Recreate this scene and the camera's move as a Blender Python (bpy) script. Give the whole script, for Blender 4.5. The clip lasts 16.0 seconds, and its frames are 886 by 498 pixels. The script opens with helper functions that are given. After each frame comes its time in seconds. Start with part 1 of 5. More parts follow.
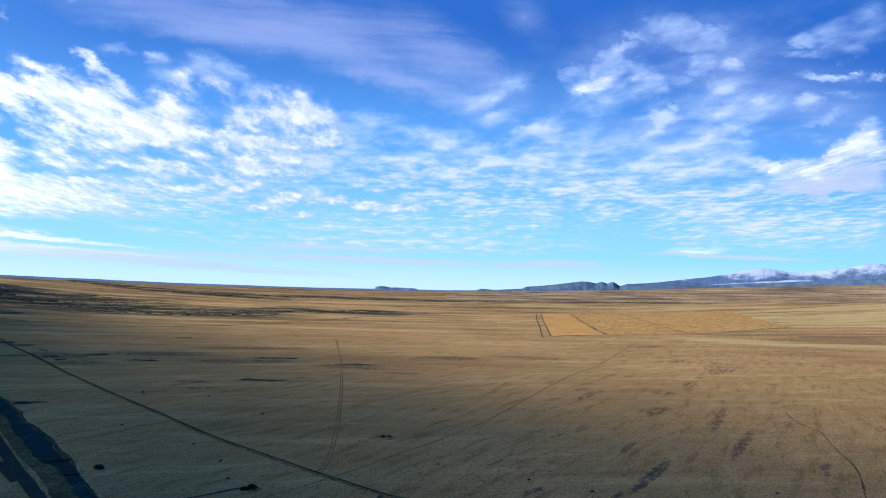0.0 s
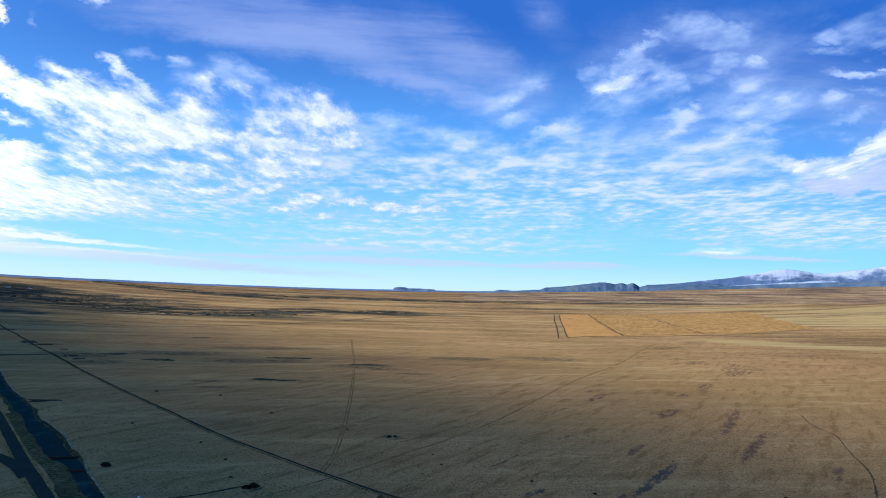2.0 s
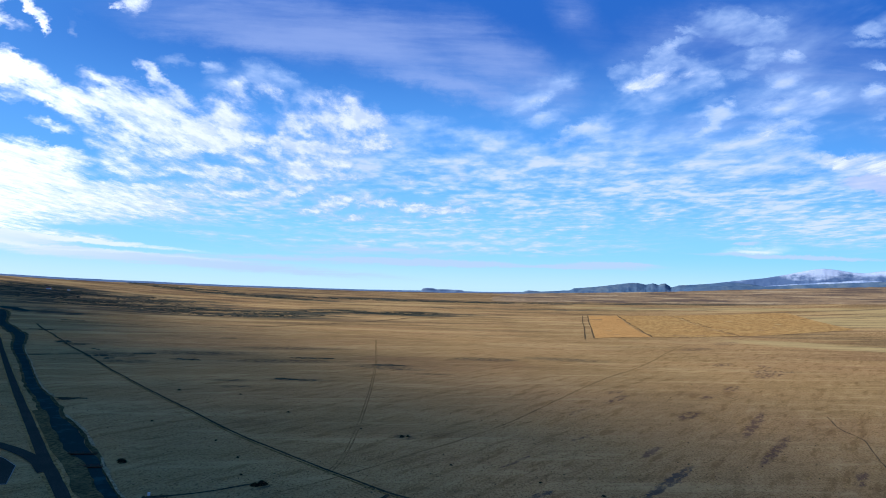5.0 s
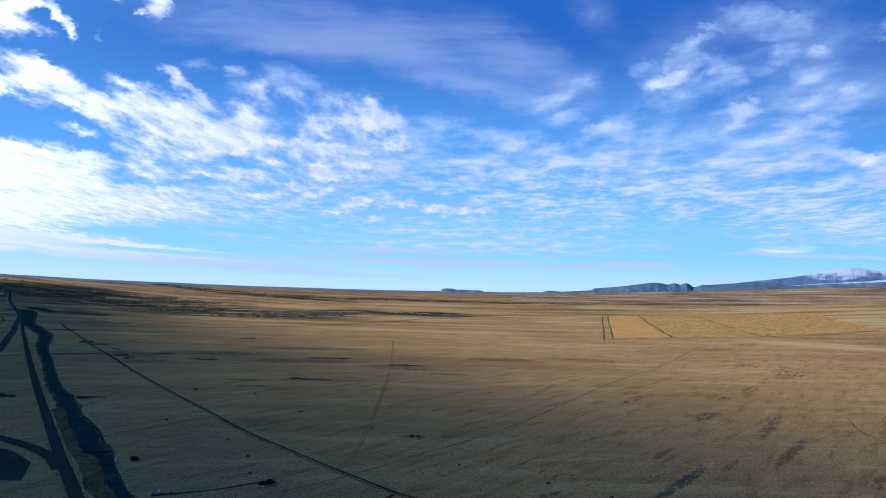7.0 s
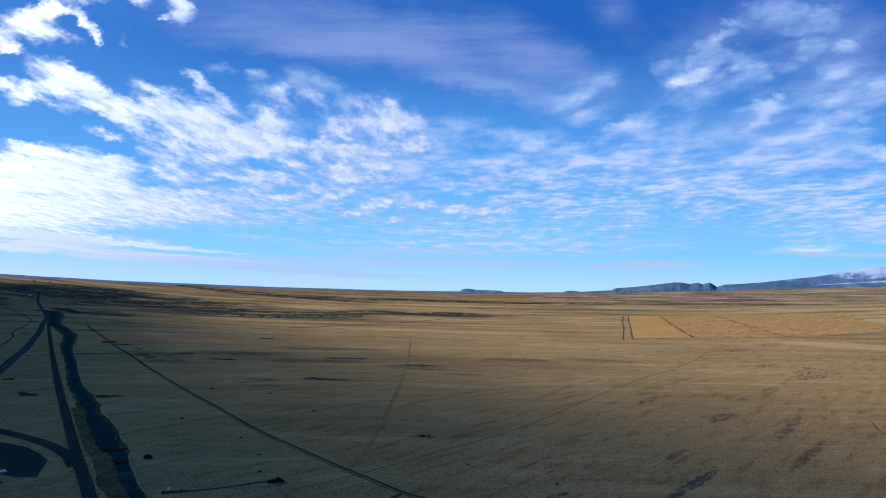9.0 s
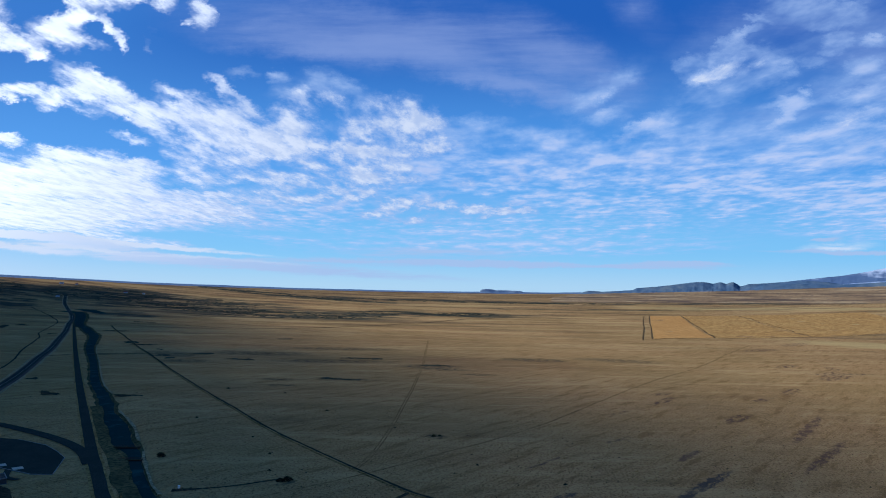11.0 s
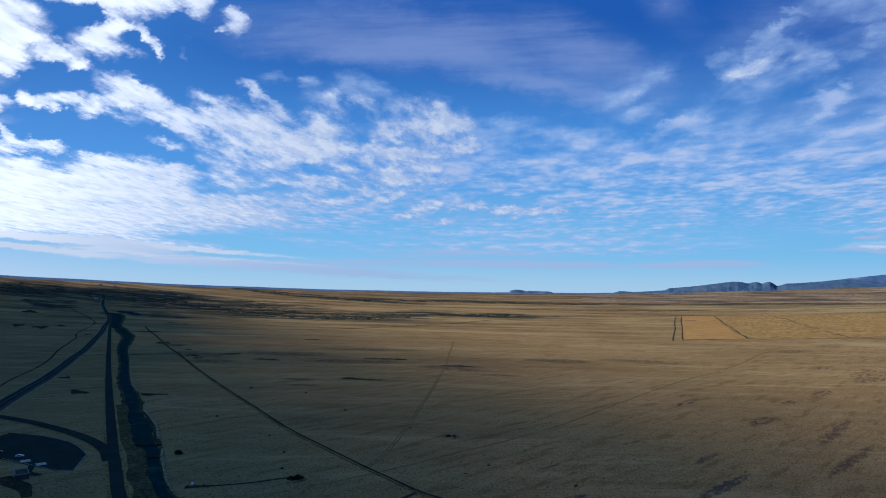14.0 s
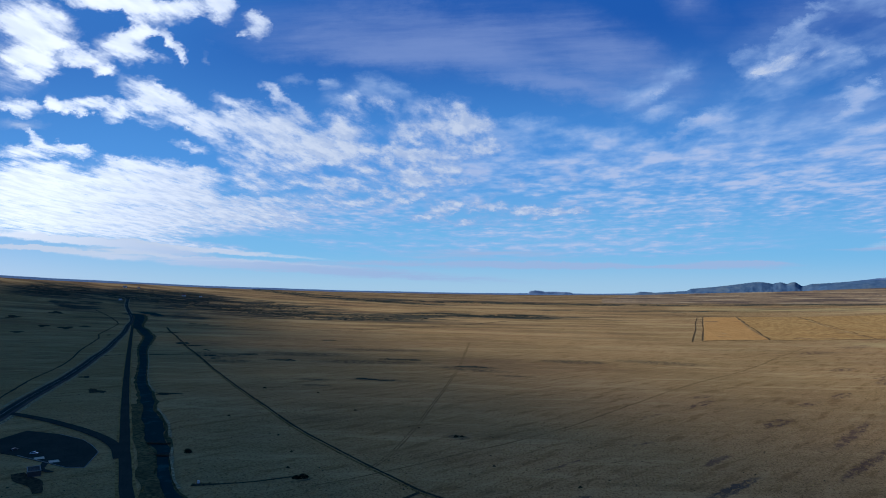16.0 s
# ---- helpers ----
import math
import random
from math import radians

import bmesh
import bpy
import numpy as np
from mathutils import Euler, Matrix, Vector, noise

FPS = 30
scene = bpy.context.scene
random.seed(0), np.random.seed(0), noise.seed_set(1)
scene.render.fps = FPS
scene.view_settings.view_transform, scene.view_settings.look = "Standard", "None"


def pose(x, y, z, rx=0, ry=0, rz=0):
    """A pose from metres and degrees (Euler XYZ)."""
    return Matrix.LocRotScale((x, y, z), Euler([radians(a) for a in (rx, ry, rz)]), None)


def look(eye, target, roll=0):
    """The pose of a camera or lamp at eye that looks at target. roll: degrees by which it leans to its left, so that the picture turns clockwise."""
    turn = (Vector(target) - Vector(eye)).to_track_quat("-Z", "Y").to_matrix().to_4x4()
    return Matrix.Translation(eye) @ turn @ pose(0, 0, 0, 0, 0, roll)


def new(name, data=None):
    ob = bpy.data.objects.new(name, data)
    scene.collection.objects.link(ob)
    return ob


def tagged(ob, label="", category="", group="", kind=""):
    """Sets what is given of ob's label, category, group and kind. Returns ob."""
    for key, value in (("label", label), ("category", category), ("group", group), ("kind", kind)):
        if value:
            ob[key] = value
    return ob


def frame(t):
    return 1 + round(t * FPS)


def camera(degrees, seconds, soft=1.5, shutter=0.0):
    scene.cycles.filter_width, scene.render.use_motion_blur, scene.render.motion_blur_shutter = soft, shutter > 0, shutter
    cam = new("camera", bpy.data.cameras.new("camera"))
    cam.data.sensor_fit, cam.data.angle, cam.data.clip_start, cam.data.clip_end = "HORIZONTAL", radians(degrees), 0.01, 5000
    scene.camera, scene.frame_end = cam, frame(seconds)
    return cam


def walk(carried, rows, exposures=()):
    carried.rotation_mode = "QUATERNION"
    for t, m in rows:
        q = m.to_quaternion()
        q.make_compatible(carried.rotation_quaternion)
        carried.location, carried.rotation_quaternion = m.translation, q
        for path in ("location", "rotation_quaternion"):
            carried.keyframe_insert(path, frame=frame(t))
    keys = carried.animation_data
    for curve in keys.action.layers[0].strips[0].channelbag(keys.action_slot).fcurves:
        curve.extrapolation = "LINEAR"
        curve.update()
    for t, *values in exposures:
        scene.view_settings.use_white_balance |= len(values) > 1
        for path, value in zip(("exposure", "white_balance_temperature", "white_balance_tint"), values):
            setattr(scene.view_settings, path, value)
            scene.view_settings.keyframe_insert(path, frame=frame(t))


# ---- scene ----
# ---- the camera and its flight ----
cam = camera(70.96, 16.0, 1.0)
EYE = 100.0
ROWS = [
    (0.0, -34.06, -3.8, 1.38, -2.066, 4.2, -1.401),
    (1.0, -28.95, -3.26, 1.21, -1.173, 4.224, -1.437),
    (2.0, -24.17, -2.76, 1.03, -0.271, 4.242, -1.449),
    (3.0, -19.68, -2.29, 0.86, 0.639, 4.254, -1.439),
    (4.0, -15.43, -1.83, 0.69, 1.557, 4.262, -1.411),
    (5.0, -11.38, -1.39, 0.52, 2.481, 4.267, -1.367),
    (6.0, -7.49, -0.94, 0.34, 3.41, 4.269, -1.311),
    (7.0, -3.71, -0.48, 0.17, 4.343, 4.271, -1.246),
    (8.0, 0.0, -0.0, 0.0, 5.28, 4.272, -1.173),
    (9.0, 3.68, 0.51, -0.17, 6.219, 4.274, -1.097),
    (10.0, 7.37, 1.07, -0.34, 7.159, 4.278, -1.02),
    (11.0, 11.11, 1.68, -0.52, 8.099, 4.285, -0.945),
    (12.0, 14.96, 2.36, -0.69, 9.039, 4.296, -0.876),
    (13.0, 18.94, 3.11, -0.86, 9.976, 4.312, -0.814),
    (14.0, 23.11, 3.94, -1.03, 10.911, 4.334, -0.763),
    (15.0, 27.51, 4.88, -1.21, 11.842, 4.364, -0.726),
    (16.0, 32.17, 5.91, -1.38, 12.767, 4.401, -0.706),
]
walk(cam, [(t, pose(x, y, EYE + z, 90 + pitch, 0, yaw) @ pose(0, 0, 0, 0, 0, -lean)) for t, x, y, z, yaw, pitch, lean in ROWS],
     exposures=[(0.0, 0.33, 5980, 13), (8.0, 0.06, 5740, 11), (16.0, -0.36, 5620, 10)])

# ---- sky and sun ----
SUN_AZ, SUN_EL = radians(-78), radians(28)      # clockwise from +y; above the horizon
SUN_DIR = Vector((math.sin(SUN_AZ) * math.cos(SUN_EL), math.cos(SUN_AZ) * math.cos(SUN_EL), math.sin(SUN_EL)))


class Graph:
    """A node tree with short calls: sockets or numbers in, sockets out."""

    def __init__(self, tree):
        self.tree = tree
        tree.nodes.clear()

    def node(self, kind, out=0, props=(), **inputs):
        n = self.tree.nodes.new(kind)
        props = dict(props)
        if "operation" in props:
            n.operation = props["operation"]
        if "use_clamp" in props:
            n.use_clamp = props["use_clamp"]
        if "vector_type" in props:
            n.vector_type = props["vector_type"]
        if "gradient_type" in props:
            n.gradient_type = props["gradient_type"]
        if "interpolation_type" in props:
            n.interpolation_type = props["interpolation_type"]
        for key, value in inputs.items():
            socket = n.inputs[int(key[1:])] if key[0] == "i" and key[1:].isdigit() else n.inputs[key.replace("_", " ")]
            self.plug(value, socket)
        return n.outputs[out]

    def plug(self, value, socket):
        if isinstance(value, bpy.types.NodeSocket):
            self.tree.links.new(value, socket)
        else:
            socket.default_value = value

    def math(self, op, a, b=0.0, c=0.0, clamp=False):
        return self.node("ShaderNodeMath", 0, {"operation": op, "use_clamp": clamp}, i0=a, i1=b, i2=c)

    def vec(self, op, a, b=(0, 0, 0), out=0):
        return self.node("ShaderNodeVectorMath", out, {"operation": op}, i0=a, i1=b)

    def noise(self, vector, scale, detail=4.0, rough=0.55, out=0, distortion=0.0):
        return self.node("ShaderNodeTexNoise", out, Vector=vector, Scale=scale, Detail=detail, Roughness=rough, Distortion=distortion)

    def ramp(self, x, lo, hi, a=0.0, b=1.0, smooth=True):
        return self.node("ShaderNodeMapRange", 0, {"interpolation_type": "SMOOTHSTEP" if smooth else "LINEAR"}, i0=x, i1=lo, i2=hi, i3=a, i4=b)

    def mix(self, fac, a, b, blend="MIX"):
        n = self.tree.nodes.new("ShaderNodeMix")
        n.data_type, n.blend_type = "RGBA", blend
        for value, socket in ((fac, n.inputs[0]), (a, n.inputs[6]), (b, n.inputs[7])):
            self.plug(value, socket)
        return n.outputs[2]


world = bpy.data.worlds.new("sky")
scene.world = world
world.use_nodes = True
G = Graph(world.node_tree)
air = world.node_tree.nodes.new("ShaderNodeTexSky")
air.sky_type, air.sun_disc, air.sun_elevation, air.sun_rotation = "NISHITA", False, SUN_EL, SUN_AZ
air.altitude, air.air_density, air.dust_density, air.ozone_density = 100.0, 1.0, 0.6, 3.0
sky = G.node("ShaderNodeHueSaturation", 0, Hue=0.5, Saturation=1.35, Value=1.0, Fac=1.0, Color=air.outputs[0])
way = G.node("ShaderNodeTexCoord", 0)
HEAD = radians(5.28)
ahead = G.vec("DOT_PRODUCT", way, (-math.sin(HEAD), math.cos(HEAD), 0), 1)
aside = G.vec("DOT_PRODUCT", way, (math.cos(HEAD), math.sin(HEAD), 0), 1)
up = G.node("ShaderNodeSeparateXYZ", 2, Vector=way)
depth = G.math("MAXIMUM", ahead, 0.08)
U = G.math("MULTIPLY", G.math("DIVIDE", aside, depth), 100)
W = G.math("MULTIPLY", G.math("DIVIDE", up, depth), 100)
flat = G.node("ShaderNodeCombineXYZ", 0, X=U, Y=W)
# the cloud deck seen in perspective: cells shrink towards the horizon
low = G.math("ADD", G.math("MAXIMUM", W, 0.0), 5.0)
deck = G.node("ShaderNodeCombineXYZ", 0, X=G.math("DIVIDE", U, low), Y=G.math("DIVIDE", 64.0, low))
warp = G.vec("MULTIPLY", G.vec("SUBTRACT", G.noise(G.vec("MULTIPLY", flat, (0.10, 0.16, 1.0)), 1.0, 6, 0.72, 1), (0.5, 0.5, 0.5)), (9, 6.5, 0))
calm = G.ramp(W, 2.0, 24.0, 0.22, 1.0)
shifted = G.vec("ADD", flat, G.vec("MULTIPLY", warp, G.node("ShaderNodeCombineXYZ", 0, X=calm, Y=calm)))
layers = {"bank": 0.0, "soft": 0.0, "veil": 0.0, "low": 0.0, "white_low": 0.0, "grey": 0.0}


def cloud(u, w, ru, rw, tilt, density, layer="bank"):
    """Adds one puff to a layer of cloud: place, half size and tilt on the sky ahead."""
    spot = G.node("ShaderNodeMapping", 0, {"vector_type": "TEXTURE"}, Vector=shifted, Location=(u, w, 0), Rotation=(0, 0, radians(tilt)), Scale=(ru, rw, 1))
    ball = G.node("ShaderNodeTexGradient", 1, {"gradient_type": "SPHERICAL"}, Vector=spot)
    layers[layer] = G.math("MULTIPLY_ADD", ball, density, layers[layer])


cloud(-67.3, 35.5, 6.1, 3.0, -25, 1.10)
cloud(-63.3, 33.2, 8.2, 3.3, -30, 1.20)
cloud(-57.3, 30.1, 7.5, 2.5, -30, 1.10)
cloud(-51.6, 29.2, 8.2, 2.5, -5, 1.10)
cloud(-45.9, 28.4, 8.2, 2.7, -15, 0.90)
cloud(-72.1, 32.8, 6.1, 1.9, -10, 1.00)
cloud(-67.9, 30.6, 6.1, 1.1, -15, 0.60)
cloud(-71.9, 31.4, 4.1, 1.4, -0, 0.80)
cloud(-50.5, 33.5, 4.8, 1.4, -15, 0.65)
cloud(-47.1, 32.2, 4.4, 2.2, -25, 0.90)
cloud(-53.2, 32.0, 2.2, 1.4, -0, 0.50)
cloud(-50.8, 31.1, 3.4, 1.1, -0, 0.80)
cloud(-42.8, 34.4, 4.1, 1.6, -45, 1.10)
cloud(-41.4, 29.9, 4.8, 1.9, -20, 0.90)
cloud(-38.2, 30.9, 4.1, 1.4, -40, 0.60)
cloud(-40.4, 28.5, 4.8, 2.7, -0, 1.00)
cloud(-37.1, 26.7, 6.1, 2.7, -15, 1.00)
cloud(-42.1, 25.7, 8.2, 2.5, -0, 1.00)
cloud(-49.0, 25.0, 6.1, 1.6, -15, 0.90)
cloud(-57.5, 25.6, 3.8, 1.0, -10, 0.80)
cloud(-69.3, 45.9, 6.1, 2.2, 15, 0.80)
cloud(-72.1, 43.4, 6.8, 2.5, -15, 0.90)
cloud(-65.9, 42.2, 4.8, 1.2, -20, 0.60)
cloud(-73.8, 39.9, 2.7, 1.4, -20, 0.70)
cloud(-61.5, 44.3, 4.1, 1.2, -60, 1.10)
cloud(-60.1, 41.5, 2.5, 0.7, -50, 0.80)
cloud(-64.5, 46.8, 2.7, 1.1, -0, 0.60)
cloud(-46.5, 46.7, 3.0, 2.7, -0, 1.30)
cloud(-48.8, 45.5, 2.0, 0.8, -0, 0.90)
cloud(-54.3, 43.2, 2.2, 0.7, -45, 0.60, "soft")
cloud(-55.3, 41.1, 1.9, 0.7, -40, 0.60, "soft")
cloud(-39.4, 36.4, 3.5, 1.0, -0, 0.60, "soft")
cloud(-33.5, 36.1, 2.7, 1.5, -0, 0.80, "soft")
cloud(-62.4, 21.4, 12.3, 2.5, -8, 1.30)
cloud(-55.7, 21.2, 5.5, 1.4, -10, 0.91)
cloud(-70.7, 23.0, 6.1, 1.6, -10, 1.04)
cloud(-65.0, 19.0, 15.0, 3.4, -5, 1.43)
cloud(-70.9, 19.3, 5.5, 1.9, -0, 0.91)
cloud(-66.8, 16.2, 17.7, 3.0, -0, 1.56)
cloud(-58.3, 17.4, 8.2, 2.7, -0, 1.30)
cloud(-63.7, 13.0, 17.7, 2.2, -0, 1.43)
cloud(-47.9, 14.8, 17.7, 2.5, -3, 1.30)
cloud(-44.1, 12.6, 15.0, 2.2, -6, 1.17)
cloud(-55.1, 11.4, 16.4, 1.6, -0, 0.91)
cloud(-66.3, 10.2, 12.3, 1.4, -0, 1.17)
cloud(-46.4, 20.4, 5.5, 2.5, -10, 1.04)
cloud(-41.9, 22.4, 6.8, 1.9, -15, 0.80)
cloud(-44.4, 18.6, 8.2, 1.4, -0, 0.78)
cloud(-36.8, 21.6, 4.8, 1.9, -25, 0.80)
cloud(-49.3, 22.7, 4.8, 1.4, -20, 0.91)
cloud(-35.3, 18.8, 8.2, 1.9, -10, 0.80)
cloud(-35.6, 24.4, 10.9, 3.0, -0, 1.10)
cloud(-41.6, 16.3, 16.4, 1.4, -0, 0.60)
cloud(-60.5, 8.8, 16.4, 1.1, -5, 1.04)
cloud(-53.0, 7.5, 8.2, 0.8, -0, 0.78)
cloud(-36.7, 9.3, 15.0, 1.0, -6, 0.60, "soft")
cloud(-27.3, 45.5, 34.1, 8.2, -5, 0.55, "veil")
cloud(-22.4, 40.3, 34.1, 4.1, -8, 0.45, "veil")
cloud(-3.8, 40.3, 23.2, 6.8, -20, 0.50, "veil")
cloud(-29.5, 32.5, 3.8, 2.2, 30, 0.70)
cloud(-30.7, 28.7, 5.5, 3.4, 20, 1.00)
cloud(-28.4, 27.4, 4.8, 2.7, -0, 0.90)
cloud(-22.6, 34.1, 6.8, 2.5, -20, 0.90, "soft")
cloud(-23.9, 31.7, 6.1, 1.8, -35, 0.85)
cloud(-18.4, 31.8, 5.5, 2.0, -25, 0.90, "soft")
cloud(-13.7, 30.0, 8.2, 3.4, -15, 0.80)
cloud(-10.0, 30.6, 6.1, 2.7, -25, 0.80)
cloud(-15.5, 27.2, 9.5, 3.4, -0, 0.85)
cloud(-8.1, 26.9, 6.8, 3.4, -20, 0.85)
cloud(-19.6, 26.6, 3.4, 2.0, -0, 0.60)
cloud(-32.8, 24.9, 9.5, 2.0, -0, 1.00)
cloud(-25.5, 24.1, 10.9, 1.9, -5, 1.00)
cloud(-18.1, 23.1, 9.5, 2.5, -10, 0.90)
cloud(-9.9, 23.8, 10.9, 2.5, -0, 0.90)
cloud(-3.4, 22.7, 8.2, 2.7, -0, 0.80, "soft")
cloud(-3.9, 26.5, 7.5, 3.0, -0, 0.60, "soft")
cloud(-31.9, 23.1, 8.2, 1.9, -0, 0.70)
cloud(-27.2, 21.3, 6.1, 1.9, -0, 0.75)
cloud(-29.4, 18.5, 8.2, 1.9, 5, 0.80)
cloud(-19.0, 20.1, 8.2, 2.5, -5, 0.85)
cloud(-13.5, 20.2, 9.5, 2.7, -0, 0.85)
cloud(-22.5, 17.2, 8.2, 1.6, 15, 0.80)
cloud(-30.7, 15.6, 12.3, 1.6, -0, 0.70)
cloud(-6.1, 20.4, 9.5, 3.0, -0, 0.90, "soft")
cloud(-1.9, 19.0, 3.0, 1.6, -0, 0.80)
cloud(-16.1, 16.9, 8.2, 1.4, 18, 0.80)
cloud(-20.6, 15.4, 6.8, 1.1, 20, 0.75)
cloud(-9.7, 15.4, 8.2, 1.1, 12, 0.85)
cloud(-15.1, 13.7, 8.2, 1.0, 15, 0.75)
cloud(-27.9, 13.9, 17.7, 1.9, -0, 0.70, "soft")
cloud(-6.0, 14.3, 5.5, 1.1, -0, 0.65)
cloud(-0.0, 13.8, 4.8, 1.0, -0, 0.85)
cloud(-13.7, 12.5, 3.4, 0.7, -0, 0.60)
cloud(-8.7, 12.0, 8.2, 0.8, -0, 0.50)
cloud(-3.2, 11.2, 16.4, 1.9, -0, 0.55, "soft")
cloud(6.0, 10.4, 21.8, 2.5, -0, 0.60, "soft")
cloud(-1.4, 17.2, 8.2, 1.6, -0, 0.70, "soft")
cloud(3.9, 27.1, 9.5, 3.0, -0, 0.80, "soft")
cloud(10.4, 26.8, 6.1, 2.7, -0, 0.90, "soft")
cloud(5.8, 22.0, 8.2, 2.7, -0, 1.00, "soft")
cloud(6.8, 19.9, 3.4, 1.5, -0, 0.60)
cloud(4.1, 18.3, 5.5, 1.9, -0, 0.80, "soft")
cloud(12.3, 20.3, 8.2, 2.5, 10, 1.00, "soft")
cloud(16.0, 24.1, 8.2, 3.4, -0, 0.70, "soft")
cloud(17.8, 27.9, 5.5, 2.7, 30, 0.60, "soft")
cloud(22.4, 29.9, 6.1, 2.2, 25, 0.80, "soft")
cloud(25.2, 27.1, 9.5, 1.9, 22, 1.10, "soft")
cloud(26.1, 27.4, 6.1, 1.2, 22, 0.55)
cloud(29.8, 27.7, 4.8, 1.6, -0, 0.80, "soft")
cloud(21.1, 23.8, 5.5, 2.5, 35, 1.10, "soft")
cloud(27.9, 23.4, 8.2, 2.5, 10, 1.10, "soft")
cloud(32.5, 24.0, 5.5, 3.0, -0, 0.90, "soft")
cloud(24.3, 21.5, 8.2, 1.6, 5, 0.80, "soft")
cloud(36.2, 22.2, 6.8, 2.7, -0, 0.70, "soft")
cloud(16.0, 18.0, 12.3, 1.5, 10, 1.00, "soft")
cloud(22.5, 19.1, 9.5, 1.6, 5, 0.80, "soft")
cloud(30.7, 19.8, 9.5, 1.9, 8, 0.80, "soft")
cloud(28.9, 17.9, 13.6, 1.4, -0, 0.70, "soft")
cloud(12.4, 15.6, 10.9, 1.4, 8, 0.90, "soft")
cloud(19.7, 15.8, 16.4, 1.6, -0, 0.70, "soft")
cloud(6.9, 13.7, 4.8, 1.0, -0, 0.85)
cloud(3.2, 14.2, 5.5, 0.8, -0, 0.75)
cloud(24.3, 14.5, 27.3, 2.7, -0, 0.60, "soft")
cloud(10.6, 11.9, 13.6, 1.1, -0, 0.50, "soft")
cloud(34.4, 17.1, 13.6, 2.0, -0, 0.60, "soft")
cloud(5.5, 43.4, 20.5, 6.8, -25, 0.35, "veil")
cloud(14.9, 38.8, 16.4, 6.8, -35, 0.45, "veil")
cloud(10.3, 33.0, 19.1, 2.7, -15, 0.50, "veil")
cloud(25.1, 35.2, 13.6, 5.5, -45, 0.30, "veil")
cloud(26.0, 47.7, 8.2, 5.5, -50, 0.40, "veil")
cloud(39.5, 37.4, 6.1, 2.5, 25, 1.65, "soft")
cloud(39.5, 37.4, 4.9, 2.0, 25, 0.40)
cloud(36.3, 35.9, 4.1, 1.6, -0, 1.20, "soft")
cloud(36.3, 35.9, 3.3, 1.3, -0, 0.40)
cloud(34.4, 37.8, 3.4, 1.4, 20, 0.80, "soft")
cloud(40.5, 40.8, 4.1, 1.9, 35, 0.90, "soft")
cloud(42.9, 42.3, 4.1, 1.1, 30, 0.60, "soft")
cloud(45.2, 38.5, 5.5, 3.0, -0, 1.20, "soft")
cloud(45.2, 38.5, 4.4, 2.4, -0, 0.40)
cloud(47.5, 39.5, 4.1, 2.5, -0, 0.90, "soft")
cloud(48.4, 36.7, 3.4, 2.5, -0, 0.90, "soft")
cloud(45.6, 35.2, 8.2, 3.4, -0, 0.80, "soft")
cloud(41.8, 33.2, 12.3, 4.8, -0, 0.50, "soft")
cloud(48.8, 31.4, 4.8, 1.1, 10, 1.20, "soft")
cloud(48.8, 31.4, 3.8, 0.9, 10, 0.40)
cloud(51.6, 31.5, 3.8, 1.6, 10, 1.42, "soft")
cloud(51.6, 31.5, 3.1, 1.3, 10, 0.40)
cloud(49.2, 29.3, 4.1, 1.1, 25, 1.27, "soft")
cloud(49.2, 29.3, 3.3, 0.9, 25, 0.40)
cloud(53.2, 33.6, 1.4, 0.8, -0, 1.50, "soft")
cloud(53.2, 33.6, 1.1, 0.7, -0, 0.40)
cloud(45.8, 45.2, 3.4, 1.2, -0, 0.90, "soft")
cloud(49.5, 46.3, 4.8, 3.4, -0, 0.60, "soft")
cloud(52.4, 48.3, 5.5, 2.7, -0, 0.60, "soft")
cloud(56.1, 46.0, 6.8, 3.0, -0, 0.80, "soft")
cloud(59.0, 47.0, 4.8, 2.0, -0, 0.60, "soft")
cloud(56.1, 44.0, 3.4, 1.4, -0, 0.80, "soft")
cloud(57.9, 41.2, 3.4, 1.6, 25, 0.80, "soft")
cloud(63.6, 41.7, 2.7, 1.0, -0, 0.70, "soft")
cloud(62.0, 37.9, 3.4, 2.2, -0, 0.80, "soft")
cloud(54.0, 38.2, 3.4, 1.1, -0, 0.50, "soft")
cloud(60.5, 32.9, 3.8, 1.4, 12, 1.10, "soft")
cloud(68.0, 35.0, 1.6, 1.0, -0, 0.60, "soft")
cloud(60.4, 29.8, 6.8, 1.6, 15, 1.50, "soft")
cloud(60.4, 29.8, 5.5, 1.3, 15, 0.40)
cloud(64.3, 30.1, 4.1, 1.4, -0, 1.20, "soft")
cloud(64.3, 30.1, 3.3, 1.1, -0, 0.40)
cloud(58.5, 28.4, 8.2, 1.4, 20, 1.20, "soft")
cloud(58.5, 28.4, 6.5, 1.1, 20, 0.40)
cloud(64.2, 27.9, 4.8, 1.1, -0, 1.05, "soft")
cloud(64.2, 27.9, 3.8, 0.9, -0, 0.40)
cloud(55.6, 26.4, 10.9, 2.2, 15, 1.00, "soft")
cloud(52.8, 24.0, 13.6, 2.7, 15, 1.00, "soft")
cloud(61.2, 25.1, 8.2, 1.9, 15, 1.05, "soft")
cloud(61.2, 25.1, 6.5, 1.5, 15, 0.40)
cloud(65.1, 24.2, 6.8, 1.6, -0, 1.05, "soft")
cloud(65.1, 24.2, 5.5, 1.3, -0, 0.40)
cloud(42.7, 25.2, 13.6, 5.5, -0, 0.60, "soft")
cloud(38.0, 19.5, 10.9, 2.7, -0, 0.60, "soft")
cloud(49.1, 21.6, 16.4, 3.0, 12, 0.90, "soft")
